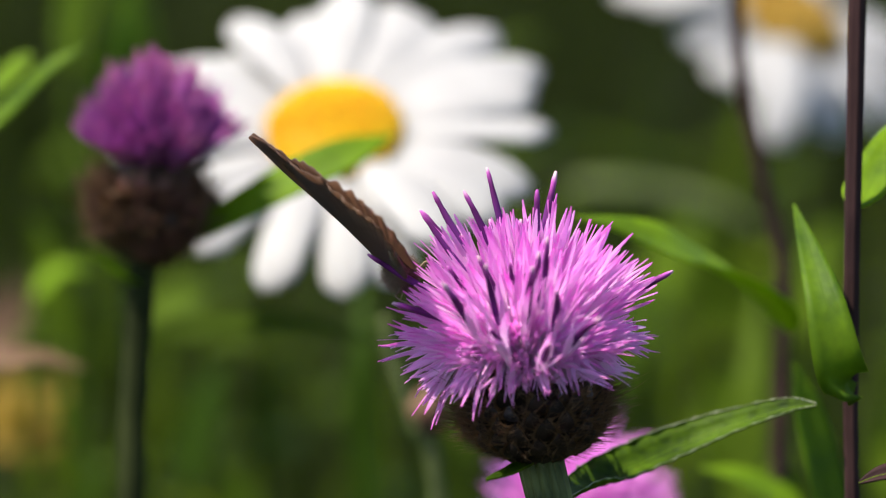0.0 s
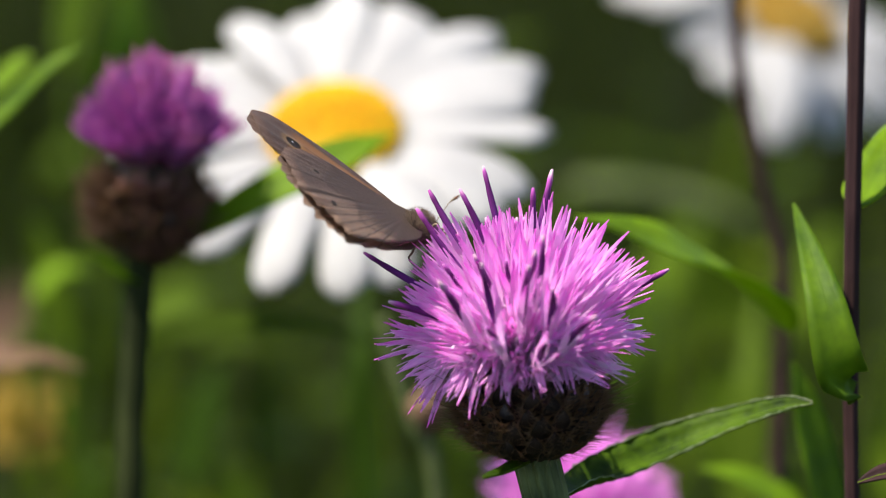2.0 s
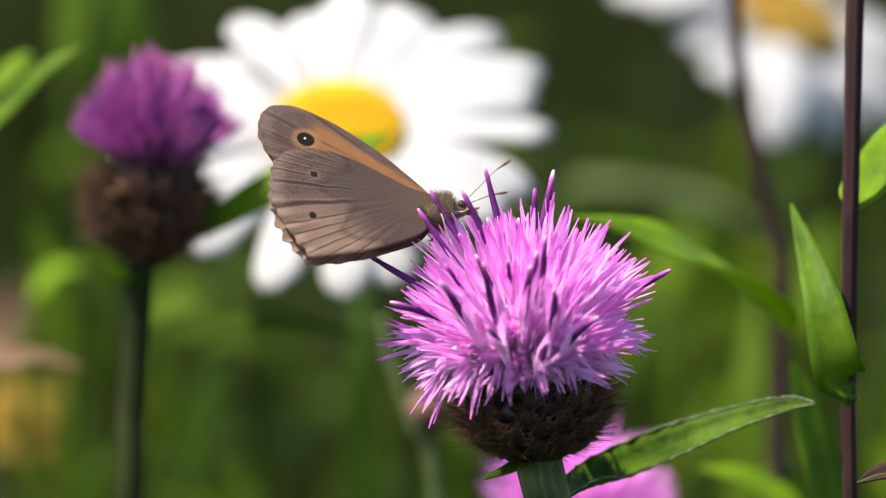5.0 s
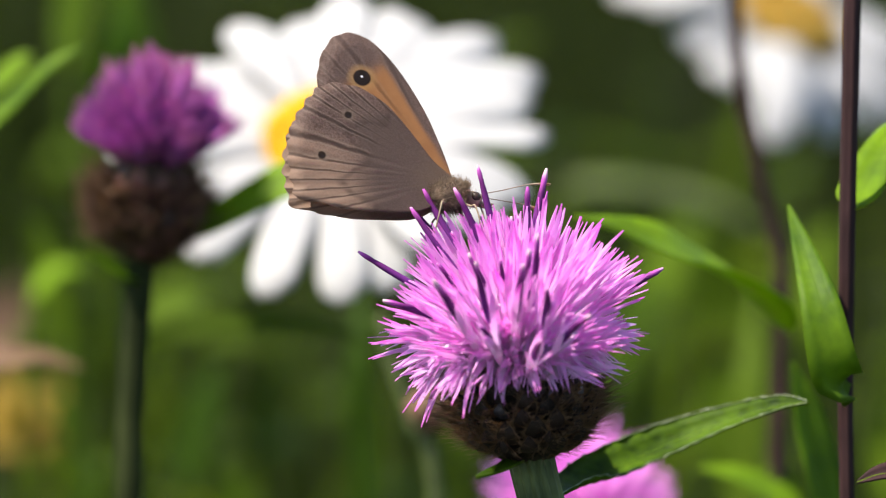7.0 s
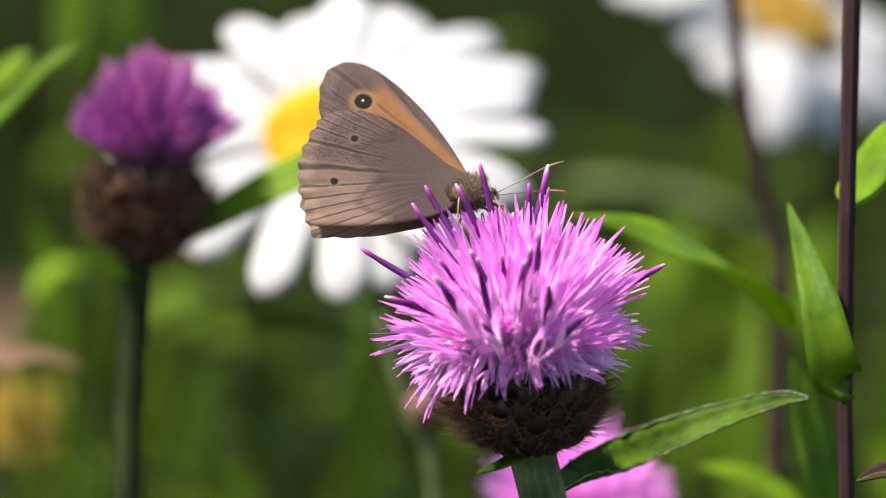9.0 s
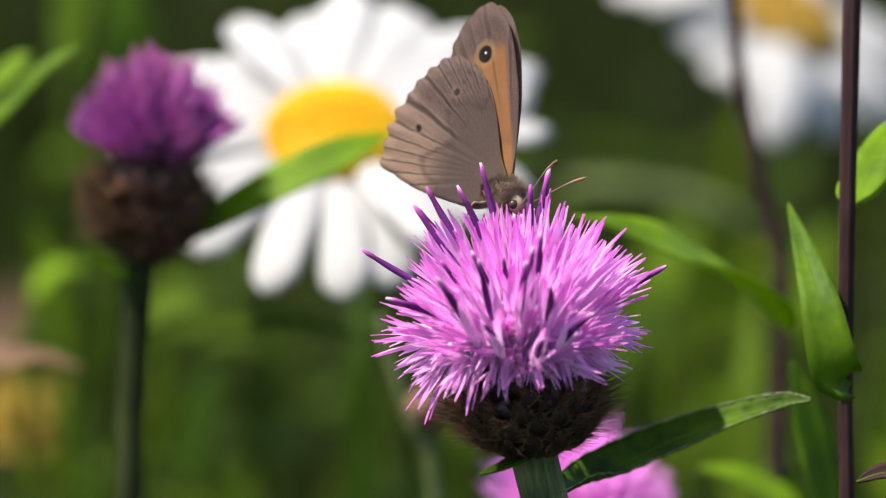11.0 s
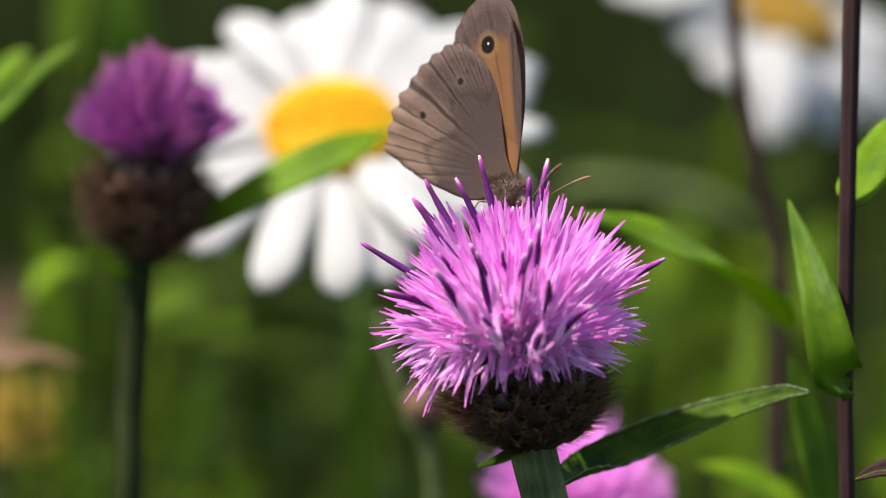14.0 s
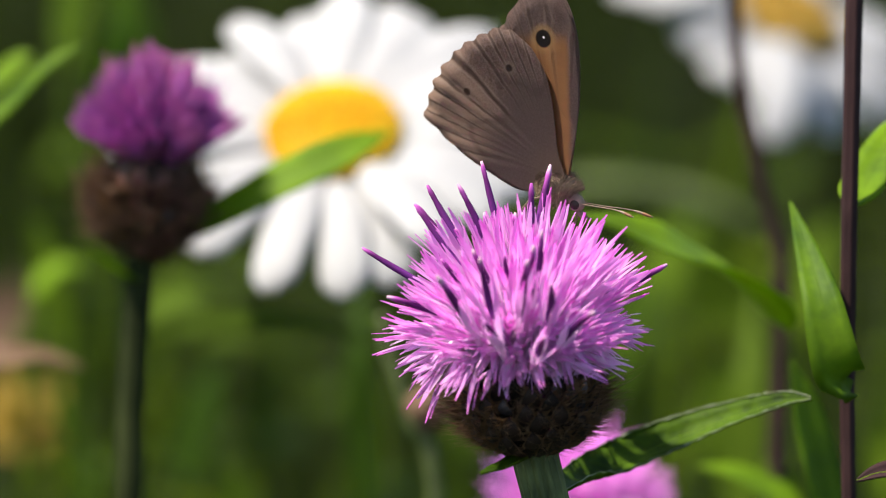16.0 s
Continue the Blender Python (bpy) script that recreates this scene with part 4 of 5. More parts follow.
def open_grass(name, count, rng, mat):
    """The meadow goes on to the sides and behind the viewer."""
    verts, faces = [], []
    for _ in range(count):
        x, y = rng.uniform(-4.5, 4.5), rng.uniform(-4.0, 6.5)
        if abs(x) < 0.30 + 0.17 * max(0.0, y) and y > -0.3:
            continue
        h, w, a = rng.uniform(0.14, 0.36), rng.uniform(0.005, 0.011), rng.uniform(0, 2 * math.pi)
        out = Vector((math.cos(a), math.sin(a), 0)) * h * rng.uniform(0.1, 0.5)
        side = Vector((-math.sin(a), math.cos(a), 0)) * w
        b = len(verts)
        for i in range(4):
            f = i / 3
            p = Vector((x, y, -0.01 + h * (f - 0.2 * f ** 3))) + out * f * f
            verts += [p - side * (1.03 - f), p + side * (1.03 - f)]
        for i in range(3):
            faces.append((b + 2 * i, b + 2 * i + 1, b + 2 * i + 3, b + 2 * i + 2))
    me = bpy.data.meshes.new(name)
    me.from_pydata([tuple(v) for v in verts], [], faces)
    me.materials.append(mat)
    return new(name, me)


tagged(open_grass("open_meadow_grass", 16000, random.Random(77), SHADE_GRASS), "green meadow grass all round", "grass", kind="stuff")


# ---- butterfly ----
MM = 0.001
EYESPOT, SPOT_A, SPOT_B = (-10.86, 13.0), (-12.81, 7.49), (-16.18, 1.75)


def wing_material(name, hind):
    """Underside of a meadow butterfly's wing; x runs to the head and y to the back, in the wing's own space."""
    m, n, l, p = material(name)
    tc = n.new("ShaderNodeTexCoord")
    sep = n.new("ShaderNodeSeparateXYZ")
    l.new(tc.outputs["Object"], sep.inputs[0])
    X = calc(n, l, "MULTIPLY", sep.outputs[0], 1000)
    Y = calc(n, l, "MULTIPLY", sep.outputs[1], 1000)
    wob = noise_node(n, l, 350, 4)
    grain = noise_node(n, l, 4600, 5)
    patch = noise_node(n, l, 160, 3)
    wobble = calc(n, l, "MULTIPLY", calc(n, l, "SUBTRACT", wob.outputs[0], 0.5), 2.8)

    def far_from(c, sx=1.0, sy=1.0):
        dx = calc(n, l, "MULTIPLY", calc(n, l, "SUBTRACT", X, c[0]), sx)
        dy = calc(n, l, "MULTIPLY", calc(n, l, "SUBTRACT", Y, c[1]), sy)
        return calc(n, l, "SQRT", calc(n, l, "ADD", calc(n, l, "MULTIPLY", dx, dx), calc(n, l, "MULTIPLY", dy, dy)))

    def step(v, a, b):
        r = n.new("ShaderNodeMapRange")
        r.interpolation_type = "SMOOTHSTEP"
        for k, val in ((1, a), (2, b), (3, 0.0), (4, 1.0)):
            r.inputs[k].default_value = val
        l.new(v, r.inputs[0])
        return r.outputs[0]

    reach = calc(n, l, "ADD", far_from((0, 0)), wobble)
    angle = calc(n, l, "ARCTAN2", Y, calc(n, l, "MULTIPLY", X, -1))
    brown_a = mixed(n, l, step(grain.outputs[0], 0.28 if hind else 0.15, 0.72 if hind else 0.85), (0.026, 0.018, 0.0165), (0.175, 0.120, 0.103))
    brown = mixed(n, l, calc(n, l, "MULTIPLY", patch.outputs[0], 0.35), brown_a, (0.098, 0.061, 0.050))
    if hind:
        # darker inner half and a paler band outside a crooked line
        inner = step(calc(n, l, "MULTIPLY_ADD", calc(n, l, "SINE", calc(n, l, "MULTIPLY", angle, 9.0)), 1.3, reach), 12.6, 11.9)
        col = mixed(n, l, calc(n, l, "MULTIPLY", inner, 0.55), brown, (0.060, 0.044, 0.038))
        # light on the crinkled margin put into the colour
        lit_edge = step(reach, 17.5, 20.5)
        col = mixed(n, l, calc(n, l, "MULTIPLY", lit_edge, 0.35), col, (0.19, 0.135, 0.11))
        base_fur = step(reach, 6.5, 2.0)
        col = mixed(n, l, calc(n, l, "MULTIPLY", base_fur, 0.45), col, (0.118, 0.082, 0.054))
        # warm sunlight towards the rear edge put into the colour
        lit_rear = calc(n, l, "MULTIPLY", step(angle, 0.42, -0.10), step(reach, 9.0, 15.0))
        col = mixed(n, l, calc(n, l, "MULTIPLY", lit_rear, 0.55), col, (0.36, 0.245, 0.17))
        marks = [(step(far_from(c), hi, lo), share, tone) for c in (SPOT_A, SPOT_B) for hi, lo, share, tone in ((1.1, 0.55, 0.45, (0.20, 0.15, 0.11)), (0.56, 0.36, 1.0, (0.012, 0.009, 0.008)))]
        # a crooked dark line parts the inner half from the outer band
        line_at = calc(n, l, "MULTIPLY_ADD", calc(n, l, "SINE", calc(n, l, "MULTIPLY", angle, 11.0)), 1.7, reach)
        crook = calc(n, l, "MULTIPLY", step(line_at, 11.5, 12.2), step(line_at, 13.3, 12.4))
        col = mixed(n, l, calc(n, l, "MULTIPLY", crook, 0.5), col, (0.035, 0.023, 0.020))
        freq = 58.0
    else:
        # orange field inside a brown border
        inside = calc(n, l, "ADD", far_from((-4.6, 5.2), 1.0, 0.62), calc(n, l, "MULTIPLY", wobble, 0.35))
        orange = mixed(n, l, wob.outputs[0], (0.18, 0.080, 0.030), (0.40, 0.19, 0.066))
        # distance from the front edge keeps a brown rim along it
        rim = calc(n, l, "ADD", calc(n, l, "MULTIPLY", X, 0.873), calc(n, l, "MULTIPLY", Y, 0.487))
        rim = calc(n, l, "ADD", rim, calc(n, l, "MULTIPLY", wobble, 0.3))
        field = calc(n, l, "MULTIPLY", step(reach, 18.6, 15.6), step(rim, 0.75, -0.25))
        col = mixed(n, l, calc(n, l, "MULTIPLY", field, 0.86), brown, orange)
        d = far_from(EYESPOT)
        marks = [(step(d, 2.2, 1.2), 0.45, (0.40, 0.24, 0.09)), (step(d, 1.22, 0.95), 1.0, (0.008, 0.006, 0.006)),
                 (step(far_from((EYESPOT[0] - 0.05, EYESPOT[1] + 0.15)), 0.20, 0.10), 1.0, (0.85, 0.85, 0.85))]
        freq = 60.0
    # veins fan out from the root; pleat light and groove shade put into colour
    wave = calc(n, l, "SINE", calc(n, l, "MULTIPLY", calc(n, l, "ADD", calc(n, l, "MULTIPLY_ADD", calc(n, l, "SINE", calc(n, l, "MULTIPLY_ADD", angle, 8.3, 1.0)), 0.06, angle), calc(n, l, "MULTIPLY", wobble, 0.014)), freq))
    vein = calc(n, l, "MULTIPLY", step(wave, 0.72, 0.97), step(reach, 6.0, 14.0))
    col = mixed(n, l, calc(n, l, "MULTIPLY", vein, 0.76 if hind else 0.40), col, (0.030, 0.021, 0.018))
    fold = calc(n, l, "MULTIPLY", calc(n, l, "MULTIPLY", step(wave, 0.15, 0.5), step(wave, 0.80, 0.55)), step(reach, 8.0, 15.0))
    col = mixed(n, l, calc(n, l, "MULTIPLY", calc(n, l, "MULTIPLY", fold, patch.outputs[0]), 0.75 if hind else 0.3), col, (0.28, 0.22, 0.17))
    for mask, share, tone in marks:
        col = mixed(n, l, calc(n, l, "MULTIPLY", mask, share), col, tone)
    l.new(col, p.inputs["Base Color"])
    p.inputs["Roughness"].default_value = 0.62
    p.inputs["Specular IOR Level"].default_value = 0.15
    p.inputs["Sheen Weight"].default_value = 0.04
    outer = calc(n, l, "MULTIPLY", step(reach, 9.0, 17.0), calc(n, l, "MULTIPLY_ADD", patch.outputs[0], 1.6, -0.1))
    height = calc(n, l, "MULTIPLY_ADD", calc(n, l, "MULTIPLY", wave, outer), 0.8, calc(n, l, "MULTIPLY", grain.outputs[0], 0.5))
    bumped(n, l, p, height, 0.75, 0.00014)
    see_through(n, l, p, mixed(n, l, 0.60, col, (0.85, 0.60, 0.44)), 0.42)
    return m


FORE_MAT = wing_material("forewing_orange_brown", False)
HIND_MAT = wing_material("hindwing_grey_brown", True)
FUR = plant_material("butterfly_fur", (0.085, 0.060, 0.042), (0.34, 0.245, 0.165), 2500, (0.2, 0.15, 0.1), 0.0, 0.8)
LIMB = plant_material("butterfly_leg", (0.10, 0.075, 0.045), (0.28, 0.22, 0.14), 2500, (0.2, 0.15, 0.1), 0.0, 0.5)
CLUB = plant_material("antenna_tip", (0.14, 0.065, 0.03), (0.26, 0.13, 0.06), 2500, (0.2, 0.15, 0.1), 0.0, 0.5)
EYE_DARK = plant_material("insect_eye", (0.015, 0.010, 0.008), (0.05, 0.035, 0.025), 2500, (0.2, 0.15, 0.1), 0.0, 0.25)


def wing_mesh(name, outline, samples, scallop, bow, mat, side):
    """A thin wing from a smooth closed outline, gently bowed towards its side."""
    line = curve_points([Vector((x, y, 0)) * MM for x, y in outline], samples)
    edge = []
    for i, p in enumerate(line[:-1] if (line[0] - line[-1]).length < 1e-6 else line):
        q = p.copy()
        if scallop and q.length > 15 * MM:
            q *= 1 + scallop * math.sin(math.atan2(q.y, -q.x) * 58)
        edge.append(q)
    rings = 9
    bm = bmesh.new()
    root = Vector((-0.8, -0.2, 0)) * MM if outline is HIND else Vector((-0.8, 0.6, 0)) * MM

    def pleat(a):
        # grooves along the veins, deepest towards the rear edge
        return (0.25 if a < 0.25 else 0.09) * (0.65 + 0.35 * math.sin(13 * a)) * math.sin(58 * (a + 0.06 * math.sin(8.3 * a + 1.0)))

    def lift(q):
        r = q.length / MM
        return Vector((q.x, q.y, side * MM * (bow * (r / 20) ** 2 + (0.14 * math.sin(math.atan2(q.y, -q.x) * 15 + 1.3) - pleat(math.atan2(q.y, -q.x))) * (r / 20) ** 3)))

    layers = []
    for off in (0.045, -0.045):
        grid = []
        for k in range(rings + 1):
            f = 0.06 + 0.94 * k / rings
            grid.append([bm.verts.new(lift(root.lerp(q, f)) + Vector((0, 0, off * MM))) for q in edge])
        layers.append(grid)
    n = len(edge)
    for g, grid in enumerate(layers):
        for k in range(rings):
            for i in range(n):
                j = (i + 1) % n
                f = (grid[k][i], grid[k][j], grid[k + 1][j], grid[k + 1][i])
                bm.faces.new(f if g else f[::-1])
        bm.faces.new(grid[0] if g == 0 else grid[0][::-1])
    for i in range(n):
        j = (i + 1) % n
        bm.faces.new((layers[0][rings][i], layers[0][rings][j], layers[1][rings][j], layers[1][rings][i]))
    bmesh.ops.recalc_face_normals(bm, faces=bm.faces)
    return bm


FORE = ((-0.13, 0.2), (-1.36, 4.24), (-3.35, 9.33), (-6.34, 14.57), (-8.9, 17.5), (-10.9, 18.9), (-13.0, 18.95), (-14.9, 17.4), (-15.95, 14.95), (-16.24, 11.86), (-15.34, 9.3), (-9.52, 4.94), (-0.9, 0.1))
HIND = ((-0.14, 0.1), (-2.83, 2.6), (-5.47, 6.33), (-8.15, 9.41), (-11.27, 11.23), (-14.05, 11.67), (-16.27, 10.98), (-18.17, 8.43), (-19.82, 5.25), (-20.37, 1.49), (-20.0, -2.19), (-19.28, -4.32), (-16.7, -4.65), (-13.53, -5.2), (-9.13, -5.26), (-4.72, -4.84), (-1.45, -2.97))
butterfly = thing("butterfly", (0, 0, 0), "brown butterfly with orange forewings and black eyespots, wings closed", "butterfly")
rb = random.Random(61)
wings = []
# wings: the right pair shows to the viewer, the left pair lies behind it
for side, name in ((1, "right"), (-1, "left")):
    fw = part("forewing", wing_mesh("forewing", FORE, 150, 0.004, 0.35, FORE_MAT, side), FORE_MAT, butterfly, "orange-brown forewing with a black eyespot")
    hw = part("hindwing", wing_mesh("hindwing", HIND, 320, 0.009, 0.9, HIND_MAT, side), HIND_MAT, butterfly, "grey-brown scalloped hindwing with small dots")
    wings.append((side, fw, hw))


def furry(name, pts, radii, hairs, ln, parent, label, mat=FUR):
    """A rounded body piece with a coat of fine hairs."""
    bm = bmesh.new()
    line = curve_points([Vector(q) * MM for q in pts], 16)
    rr = [Vector((r, 0, 0)) * MM for r in radii]
    rad = [v.x for v in curve_points(rr, 16)]
    tube(bm, line, rad, 14)
    fr = sides(line)
    for _ in range(hairs):
        k = rb.randrange(1, 16)
        a = rb.uniform(0, 2 * math.pi)
        t, s, nn = fr[k]
        o = math.cos(a) * s + math.sin(a) * nn
        root = line[k] + o * rad[k] * 0.95
        way = (o - t * rb.uniform(0.2, 1.0) + Vector((rb.uniform(-.3, .3), rb.uniform(-.3, .3), rb.uniform(-.3, .3)))).normalized()
        h = ln * MM * rb.uniform(0.5, 1.2)
        tube(bm, [root, root + way * h * 0.6, root + way * h - t * h * -0.15], [0.00002, 0.000016, 0.000007], 3, cap=False)
    return part(name, bm, mat, parent, label)


furry("thorax", [(1.6, -1.7, 0), (0.6, -1.6, 0), (-0.8, -2.0, 0), (-2.4, -2.5, 0), (-3.4, -2.9, 0)], (0.7, 1.5, 1.75, 1.4, 0.7), 4200, 1.05, butterfly, "furry brown thorax")
abdomen = furry("abdomen", [(-2.6, -2.6, 0), (-5.0, -3.1, 0), (-8.0, -3.6, 0), (-10.5, -3.9, 0), (-11.6, -3.9, 0)], (1.0, 1.15, 1.0, 0.7, 0.15), 150, 0.5, butterfly, "slim brown abdomen")
abdomen.matrix_basis = Matrix.Diagonal((1, 1, 0.45, 1))
head = furry("head", [(1.4, -1.8, 0), (2.2, -1.8, 0), (3.0, -1.9, 0), (3.5, -2.0, 0)], (0.6, 0.95, 0.85, 0.2), 120, 0.5, butterfly, "small furry head")
for side in (1, -1):
    bm = bmesh.new()
    bmesh.ops.create_uvsphere(bm, u_segments=14, v_segments=10, radius=0.62 * MM, matrix=pose(2.55 * MM, -1.75 * MM, side * 0.62 * MM))
    part("eye", bm, EYE_DARK, head, "glossy dark eye")
    bm = bmesh.new()
    tube(bm, [v * MM for v in curve_points([(3.1, -2.2, side * 0.25), (4.2, -2.0, side * 0.35), (4.9, -1.7, side * 0.4)], 5)], [0.25 * MM, 0.28 * MM, 0.26 * MM, 0.22 * MM, 0.15 * MM, 0.05 * MM], 6)
    part("palp", bm, FUR, head)
antennae = []
for side in (1, -1):
    bm = bmesh.new()
    line = curve_points([Vector(q) * MM for q in ((0, 0, 0), (2.5, 0.9, side * 0.6), (5.5, 2.0, side * 1.5), (8.0, 2.4, side * 2.1))], 18)
    tube(bm, line, [0.062 * MM if i < 13 else 0.062 * MM + 0.11 * MM * math.sin((i - 12) / 6.5 * math.pi) for i in range(19)], 6)
    an = part("antenna", bm, LIMB, butterfly, "thin ringed antenna with an orange-brown club")
    an.matrix_basis = Matrix.Translation(Vector((2.9, -1.1, side * 0.35)) * MM)
    bm = bmesh.new()
    tube(bm, line[14:], [0.11 * MM, 0.18 * MM, 0.20 * MM, 0.16 * MM, 0.06 * MM], 7)
    part("club", bm, CLUB, an, "orange-brown tip")
    antennae.append(an)
bm = bmesh.new()
tube(bm, [v * MM for v in curve_points([(3.4, -2.3, 0), (4.3, -3.6, 0), (4.4, -5.2, 0), (4.0, -6.8, 0)], 10)], [0.11 * MM] * 11, 6)
part("proboscis", bm, LIMB, head, "thin curved feeding tube")
for side in (1, -1):
    for fx, out, bx in ((0.6, 2.4, 2.0), (-1.0, 2.8, -1.6)):
        bm = bmesh.new()
        line = curve_points([Vector(q) * MM for q in ((fx, -3.0, side * 0.9), (fx + bx * 0.5, -3.9, side * (out * 0.7)), (fx + bx * 0.7, -4.2, side * out), (fx + bx, -6.2, side * (out - 0.2)), (fx + bx * 1.25, -8.0, side * (out - 0.8)))], 16)
        tube(bm, line, [0.17 * MM - 0.006 * MM * i for i in range(17)], 6)
        part("leg", bm, LIMB, butterfly, "thin jointed leg")


# ---- movement ----
def sway(ob, shifts):
    """Let a plant sway: seconds, metres to the side and upwards."""
    home = ob.location.copy()
    walk(ob, [(t, Matrix.Translation(home + u * RIGHT + v * UP)) for t, u, v in shifts])


FRONT_SWAY = [
    (0, 0.00000, -0.00000), (0.5, -0.00013, 0.00027), (1, -0.00040, 0.00010), (1.5, 0.00002, 0.00028),
    (2, -0.00037, 0.00017), (2.5, -0.00032, 0.00025), (3, -0.00033, 0.00007), (3.5, -0.00060, 0.00010),
    (4, -0.00067, 0.00033), (4.2, -0.00013, 0.00007), (6.3, -0.00007, 0.00013), (6.5, -0.00070, 0.00027),
    (7, -0.00092, 0.00025), (7.5, -0.00090, 0.00044), (8, -0.00080, 0.00047), (8.5, -0.00075, 0.00064),
    (9, -0.00064, 0.00054), (11.5, -0.00037, 0.00044), (12, -0.00027, 0.00045), (12.5, -0.00054, 0.00054),
    (13, -0.00069, 0.00067), (13.5, -0.00064, 0.00097), (14, -0.00054, 0.00104), (14.5, -0.00010, 0.00080),
    (15, -0.00035, 0.00062), (15.5, -0.00037, 0.00054), (16, -0.00040, 0.00050),
]
DAISY_SWAY = [
    (0, 0.00000, -0.00000), (0.5, 0.00004, -0.00090), (1, 0.00008, 0.00008), (1.5, -0.00014, -0.00076),
    (2, 0.00004, -0.00020), (2.5, -0.00006, -0.00041), (3, 0.00000, -0.00016), (3.5, 0.00012, -0.00051),
    (4, 0.00039, -0.00008), (6.5, 0.00000, -0.00031), (7, -0.00014, -0.00096), (7.5, -0.00004, -0.00004),
    (8, -0.00023, -0.00090), (8.5, 0.00018, -0.00023), (9, -0.00004, -0.00074), (11.5, 0.00027, -0.00031),
    (12, 0.00027, -0.00033), (12.5, 0.00012, -0.00059), (13, 0.00018, -0.00027), (13.5, 0.00023, -0.00051),
    (14, 0.00016, -0.00027), (14.5, -0.00004, -0.00039), (15, -0.00002, -0.00037), (15.5, 0.00031, -0.00051),
    (16, 0.00016, -0.00047),
]
STALK_SWAY = [
    (0, 0.00000, -0.00000), (0.5, 0.00024, 0.00007), (1, 0.00007, -0.00007), (1.5, 0.00016, 0.00005),
    (2, 0.00010, 0.00007), (2.5, -0.00012, -0.00002), (3, -0.00014, -0.00007), (3.5, -0.00021, -0.00007),
    (4, -0.00010, -0.00007), (6.5, -0.00021, -0.00017), (7, -0.00043, -0.00019), (7.5, -0.00042, -0.00017),
    (8, -0.00045, -0.00017), (8.5, -0.00043, -0.00007), (9, -0.00038, -0.00017), (11.5, -0.00035, -0.00003),
    (12, -0.00031, -0.00012), (12.5, -0.00028, -0.00007), (13, -0.00019, -0.00014), (13.5, -0.00031, -0.00003),
    (14, -0.00024, 0.00003), (14.5, -0.00007, -0.00007), (15, -0.00005, 0.00009), (15.5, -0.00007, 0.00003),
    (16, -0.00014, -0.00000),
]
LEFT_SWAY = [
    (0, 0.00000, -0.00000), (0.5, 0.00004, 0.00011), (1, -0.00007, -0.00000), (1.5, 0.00009, 0.00017),
    (2, -0.00004, 0.00011), (3, 0.00000, 0.00015), (4, 0.00000, 0.00007), (6.5, -0.00007, 0.00007),
    (7, -0.00006, 0.00013), (8, -0.00007, 0.00011), (9, -0.00011, 0.00011), (11.5, -0.00004, 0.00015),
    (12.5, -0.00004, 0.00011), (13.5, 0.00000, 0.00011), (14, 0.00007, 0.00018), (14.5, 0.00004, 0.00007),
    (15, 0.00006, 0.00031), (16, 0.00000, 0.00022),
]
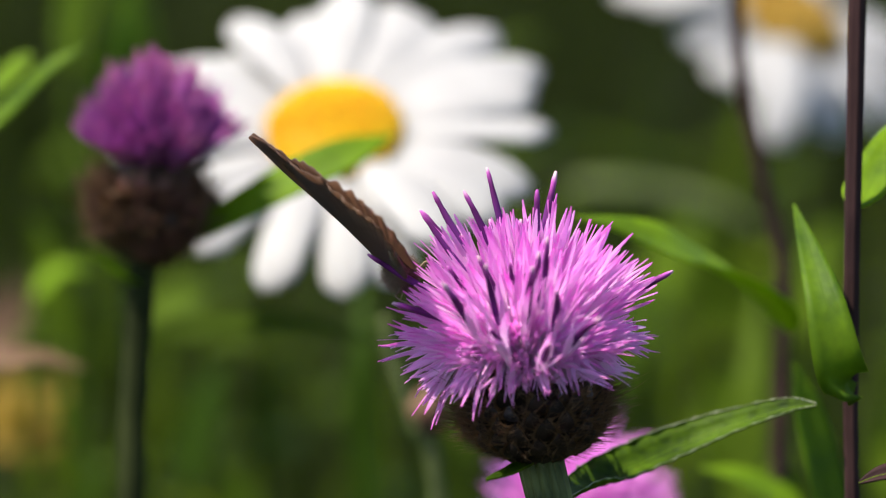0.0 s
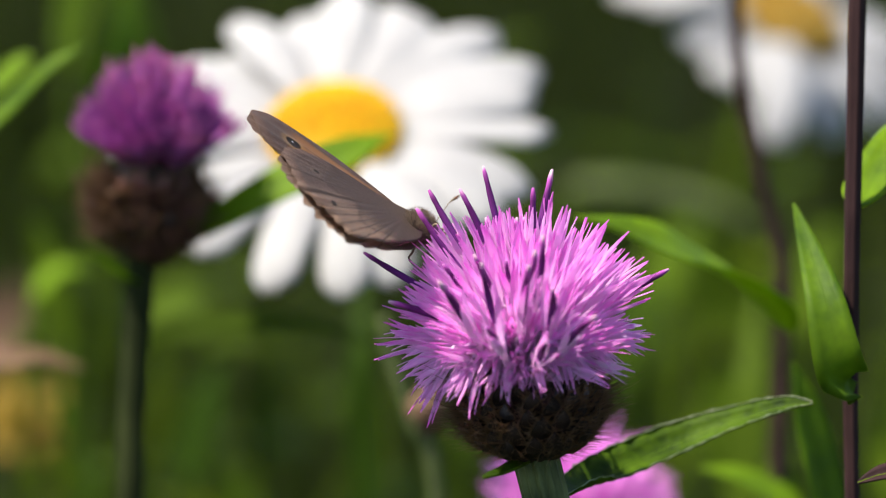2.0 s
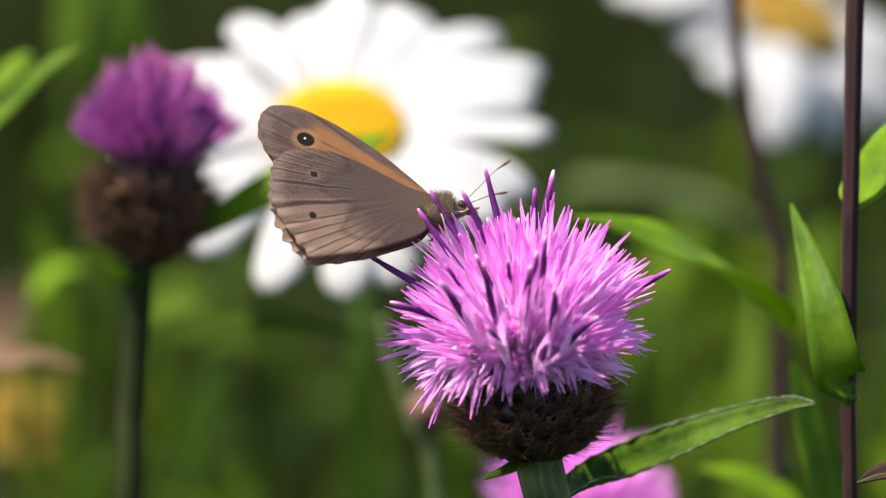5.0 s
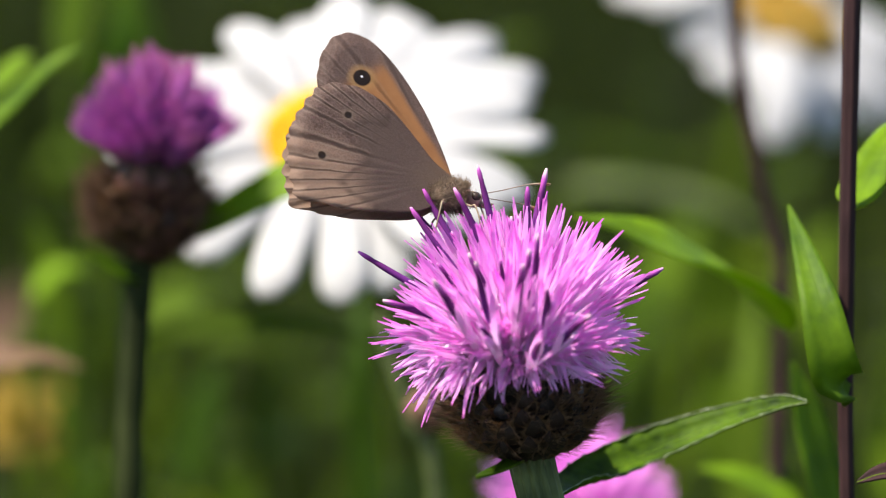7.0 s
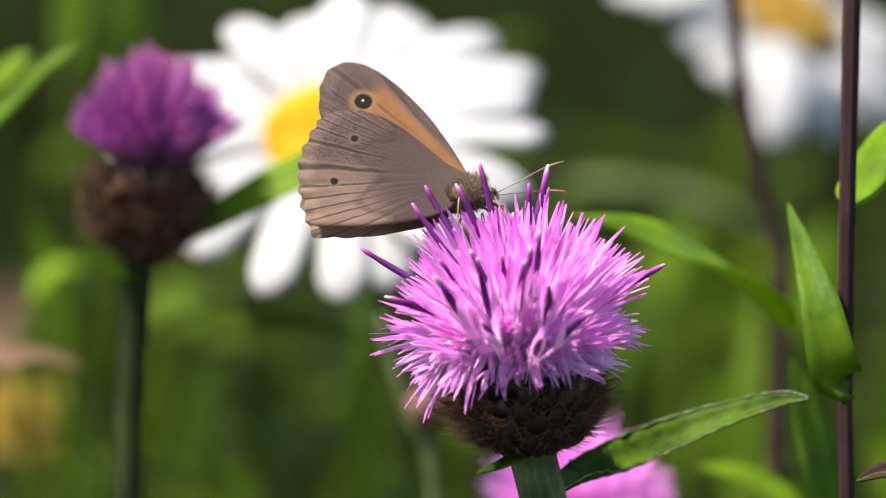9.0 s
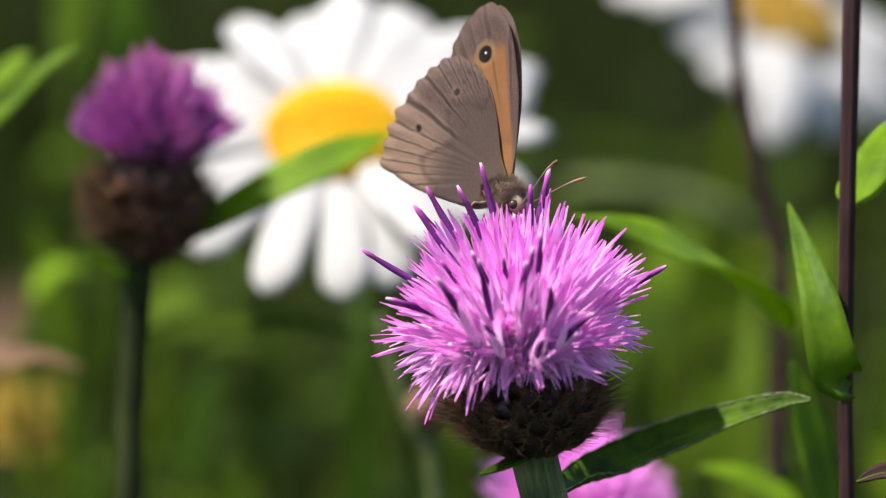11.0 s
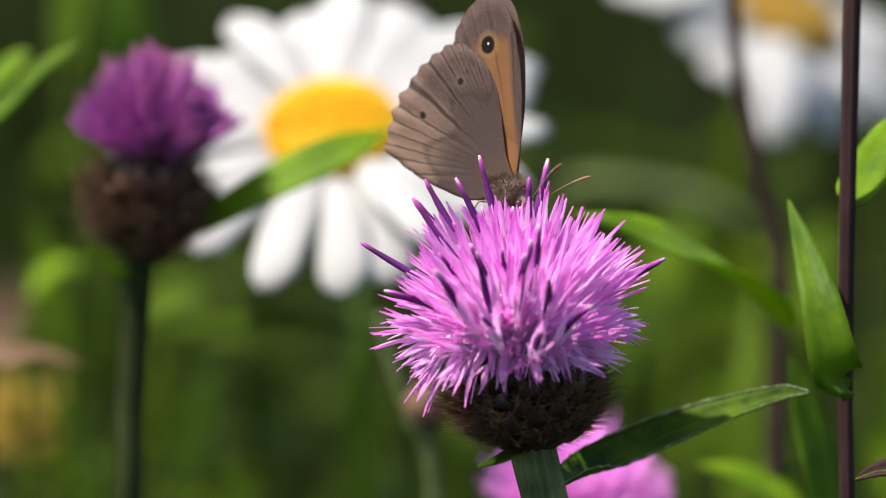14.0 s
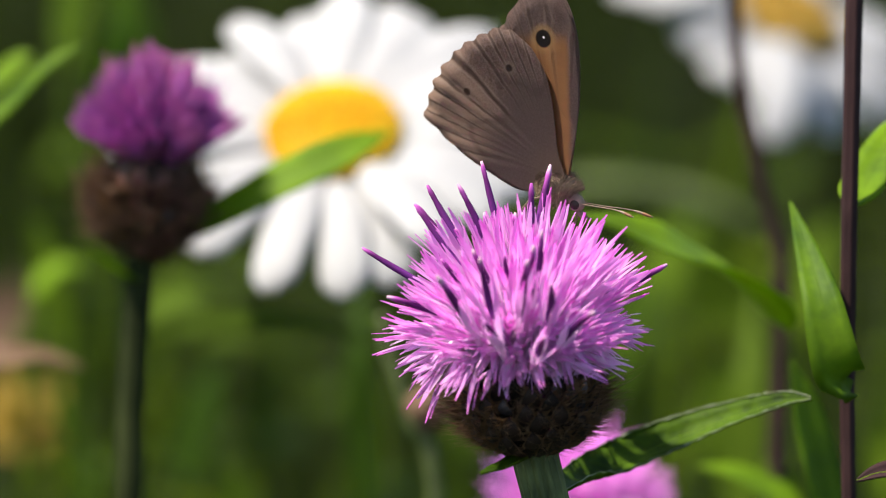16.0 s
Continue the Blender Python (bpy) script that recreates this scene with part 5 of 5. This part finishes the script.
FLIGHT = [
    (0, pose(-0.00628, 0.59449, 0.54324, 35.0, 30.6, 74.6)),
    (0.5, pose(-0.00530, 0.59465, 0.54415, 27.3, 30.2, 60.3)),
    (0.9, pose(-0.00570, 0.59465, 0.54415, 27.3, 30.2, 60.3)),
    (1, pose(-0.00718, 0.59455, 0.54358, 25.2, 42.2, 73.0)),
    (1.1, pose(-0.00610, 0.59449, 0.54324, 35.0, 30.6, 74.6)),
    (1.5, pose(-0.00392, 0.59512, 0.54677, 37.6, 21.2, 62.7)),
    (2, pose(-0.00399, 0.59547, 0.54879, 37.7, 7.9, 60.3)),
    (2.3, pose(-0.00340, 0.59547, 0.54840, 34.0, 9.0, 56.0)),
    (2.4, pose(-0.00262, 0.59467, 0.54426, 24.6, 34.1, 40.7)),
    (2.5, pose(-0.00245, 0.59467, 0.54426, 24.6, 34.1, 40.7)),
    (2.9, pose(-0.00275, 0.59475, 0.54470, 24.6, 31.0, 41.5)),
    (3, pose(-0.00310, 0.59528, 0.54772, 26.6, 13.0, 47.5)),
    (3.5, pose(-0.00282, 0.59543, 0.54857, 34.0, 12.3, 44.2)),
    (3.7, pose(-0.00278, 0.59543, 0.54857, 34.5, 11.8, 44.2)),
    (4, pose(-0.00247, 0.59584, 0.55089, 45.4, -2.8, 45.1)),
    (4.2, pose(-0.00090, 0.59574, 0.55030, 41.0, -1.3, 39.8)),
    (6.3, pose(-0.00093, 0.59607, 0.55220, 47.5, -23.6, 23.1)),
    (6.5, pose(-0.00152, 0.59611, 0.55231, 49.4, -24.9, 25.0)),
    (7, pose(0.00145, 0.59623, 0.55290, 54.5, 5.7, 11.0)),
    (7.5, pose(0.00367, 0.59634, 0.55330, 48.0, 11.5, -3.0)),
    (8, pose(0.00037, 0.59627, 0.55232, 45.6, -4.2, 11.3)),
    (8.5, pose(-0.00075, 0.59664, 0.55412, 54.0, -24.2, 21.5)),
    (9, pose(0.00361, 0.59650, 0.55301, 47.5, -7.4, 6.2)),
    (11.5, pose(0.00894, 0.59676, 0.55300, 77.4, 11.3, -48.3)),
    (12, pose(0.00931, 0.59675, 0.55266, 80.9, 14.9, -46.9)),
    (12.5, pose(0.00867, 0.59682, 0.55276, 82.5, 13.7, -47.3)),
    (13, pose(0.00845, 0.59693, 0.55308, 83.0, 12.9, -45.5)),
    (13.5, pose(0.00838, 0.59704, 0.55344, 86.5, 12.0, -39.5)),
    (14, pose(0.00927, 0.59700, 0.55291, 77.6, 14.6, -45.2)),
    (14.3, pose(0.00912, 0.59704, 0.55310, 78.5, 13.5, -43.5)),
    (14.5, pose(0.00866, 0.59766, 0.55631, 87.3, -8.0, -21.4)),
    (15, pose(0.01042, 0.59756, 0.55546, 94.8, 0.5, -20.6)),
    (15.5, pose(0.01191, 0.59752, 0.55494, 100.6, 10.6, -18.0)),
    (16, pose(0.01535, 0.59725, 0.55313, 95.3, 30.2, -29.4)),
]


# how far the wings part and the feelers rise, in degrees
WING_OPENING = ((0, 1.5), (0.5, 1.2), (1, 0.5), (1.5, 1.2), (2, 0.6), (2.5, 3.0), (3, 0.8), (3.5, 0.2), (4.2, 0), (6.3, 0), (9.2, 0), (11.3, 3.0), (14, 3.0), (14.5, 0.8), (15.5, 0.8), (16, 1.5))
FEELERS = ((0, 0), (4.2, 0), (6.5, -11), (7, -14), (7.5, 38), (8, -10), (8.5, -62), (9, -10), (9.2, -10), (11.3, 35), (14, 35), (14.5, 33), (15, 0), (15.5, 2), (16, 7))


HEAD_NOD = ((0, -30), (4.2, -25), (6.3, -20), (8, -18), (9.2, -62), (11.3, -55), (14, -50), (14.5, -5), (16, -25))
NECK = Vector((1.5, -1.8, 0)) * MM


def nod(t):
    """The turn of the head about the neck."""
    a = between(HEAD_NOD, t)
    return Matrix.Translation(NECK) @ pose(0, 0, 0, 0, 0, a) @ Matrix.Translation(-NECK)


# how far the hidden pair leans against the near one, 0 to 1
LEANING = ((0, 1), (4.2, 1), (6.3, 0.3), (9.2, 0.3), (11.3, 0), (16, 0))


def between(rows, t):
    for (t0, a), (t1, c) in zip(rows, rows[1:]):
        if t0 <= t <= t1:
            return a + (c - a) * (t - t0) / (t1 - t0)
    return rows[-1][1]


def motions():
    sway(knapweed, FRONT_SWAY)
    sway(daisy, DAISY_SWAY)
    sway(right_stalk, STALK_SWAY)
    sway(left_knapweed, LEFT_SWAY)
    walk(butterfly, FLIGHT)
    for side, fw, hw in wings:
        lean = 0 if side > 0 else 1
        walk(fw, [(t, pose(0, 0, side * 0.25 * MM, -side * (1.2 + a - 2.1 * lean * between(LEANING, t)), 2.0 * lean * between(LEANING, t), 0)) for t, a in WING_OPENING])
        walk(hw, [(t, pose(0, 0, side * 0.80 * MM, -side * (1.8 + a) * (1 - lean * between(LEANING, t)), (5.0 * lean - 2.0 * (1 - lean)) * between(LEANING, t), 0)) for t, a in WING_OPENING])
    for side, an in zip((1, -1), antennae):
        walk(an, [(t, Matrix.Translation(nod(t) @ (Vector((2.9, -1.1, side * 0.35)) * MM)) @ pose(0, 0, 0, 0, 0, a + side * 4)) for t, a in FEELERS])
    walk(head, [(t, nod(t)) for t, a in HEAD_NOD])


motions()
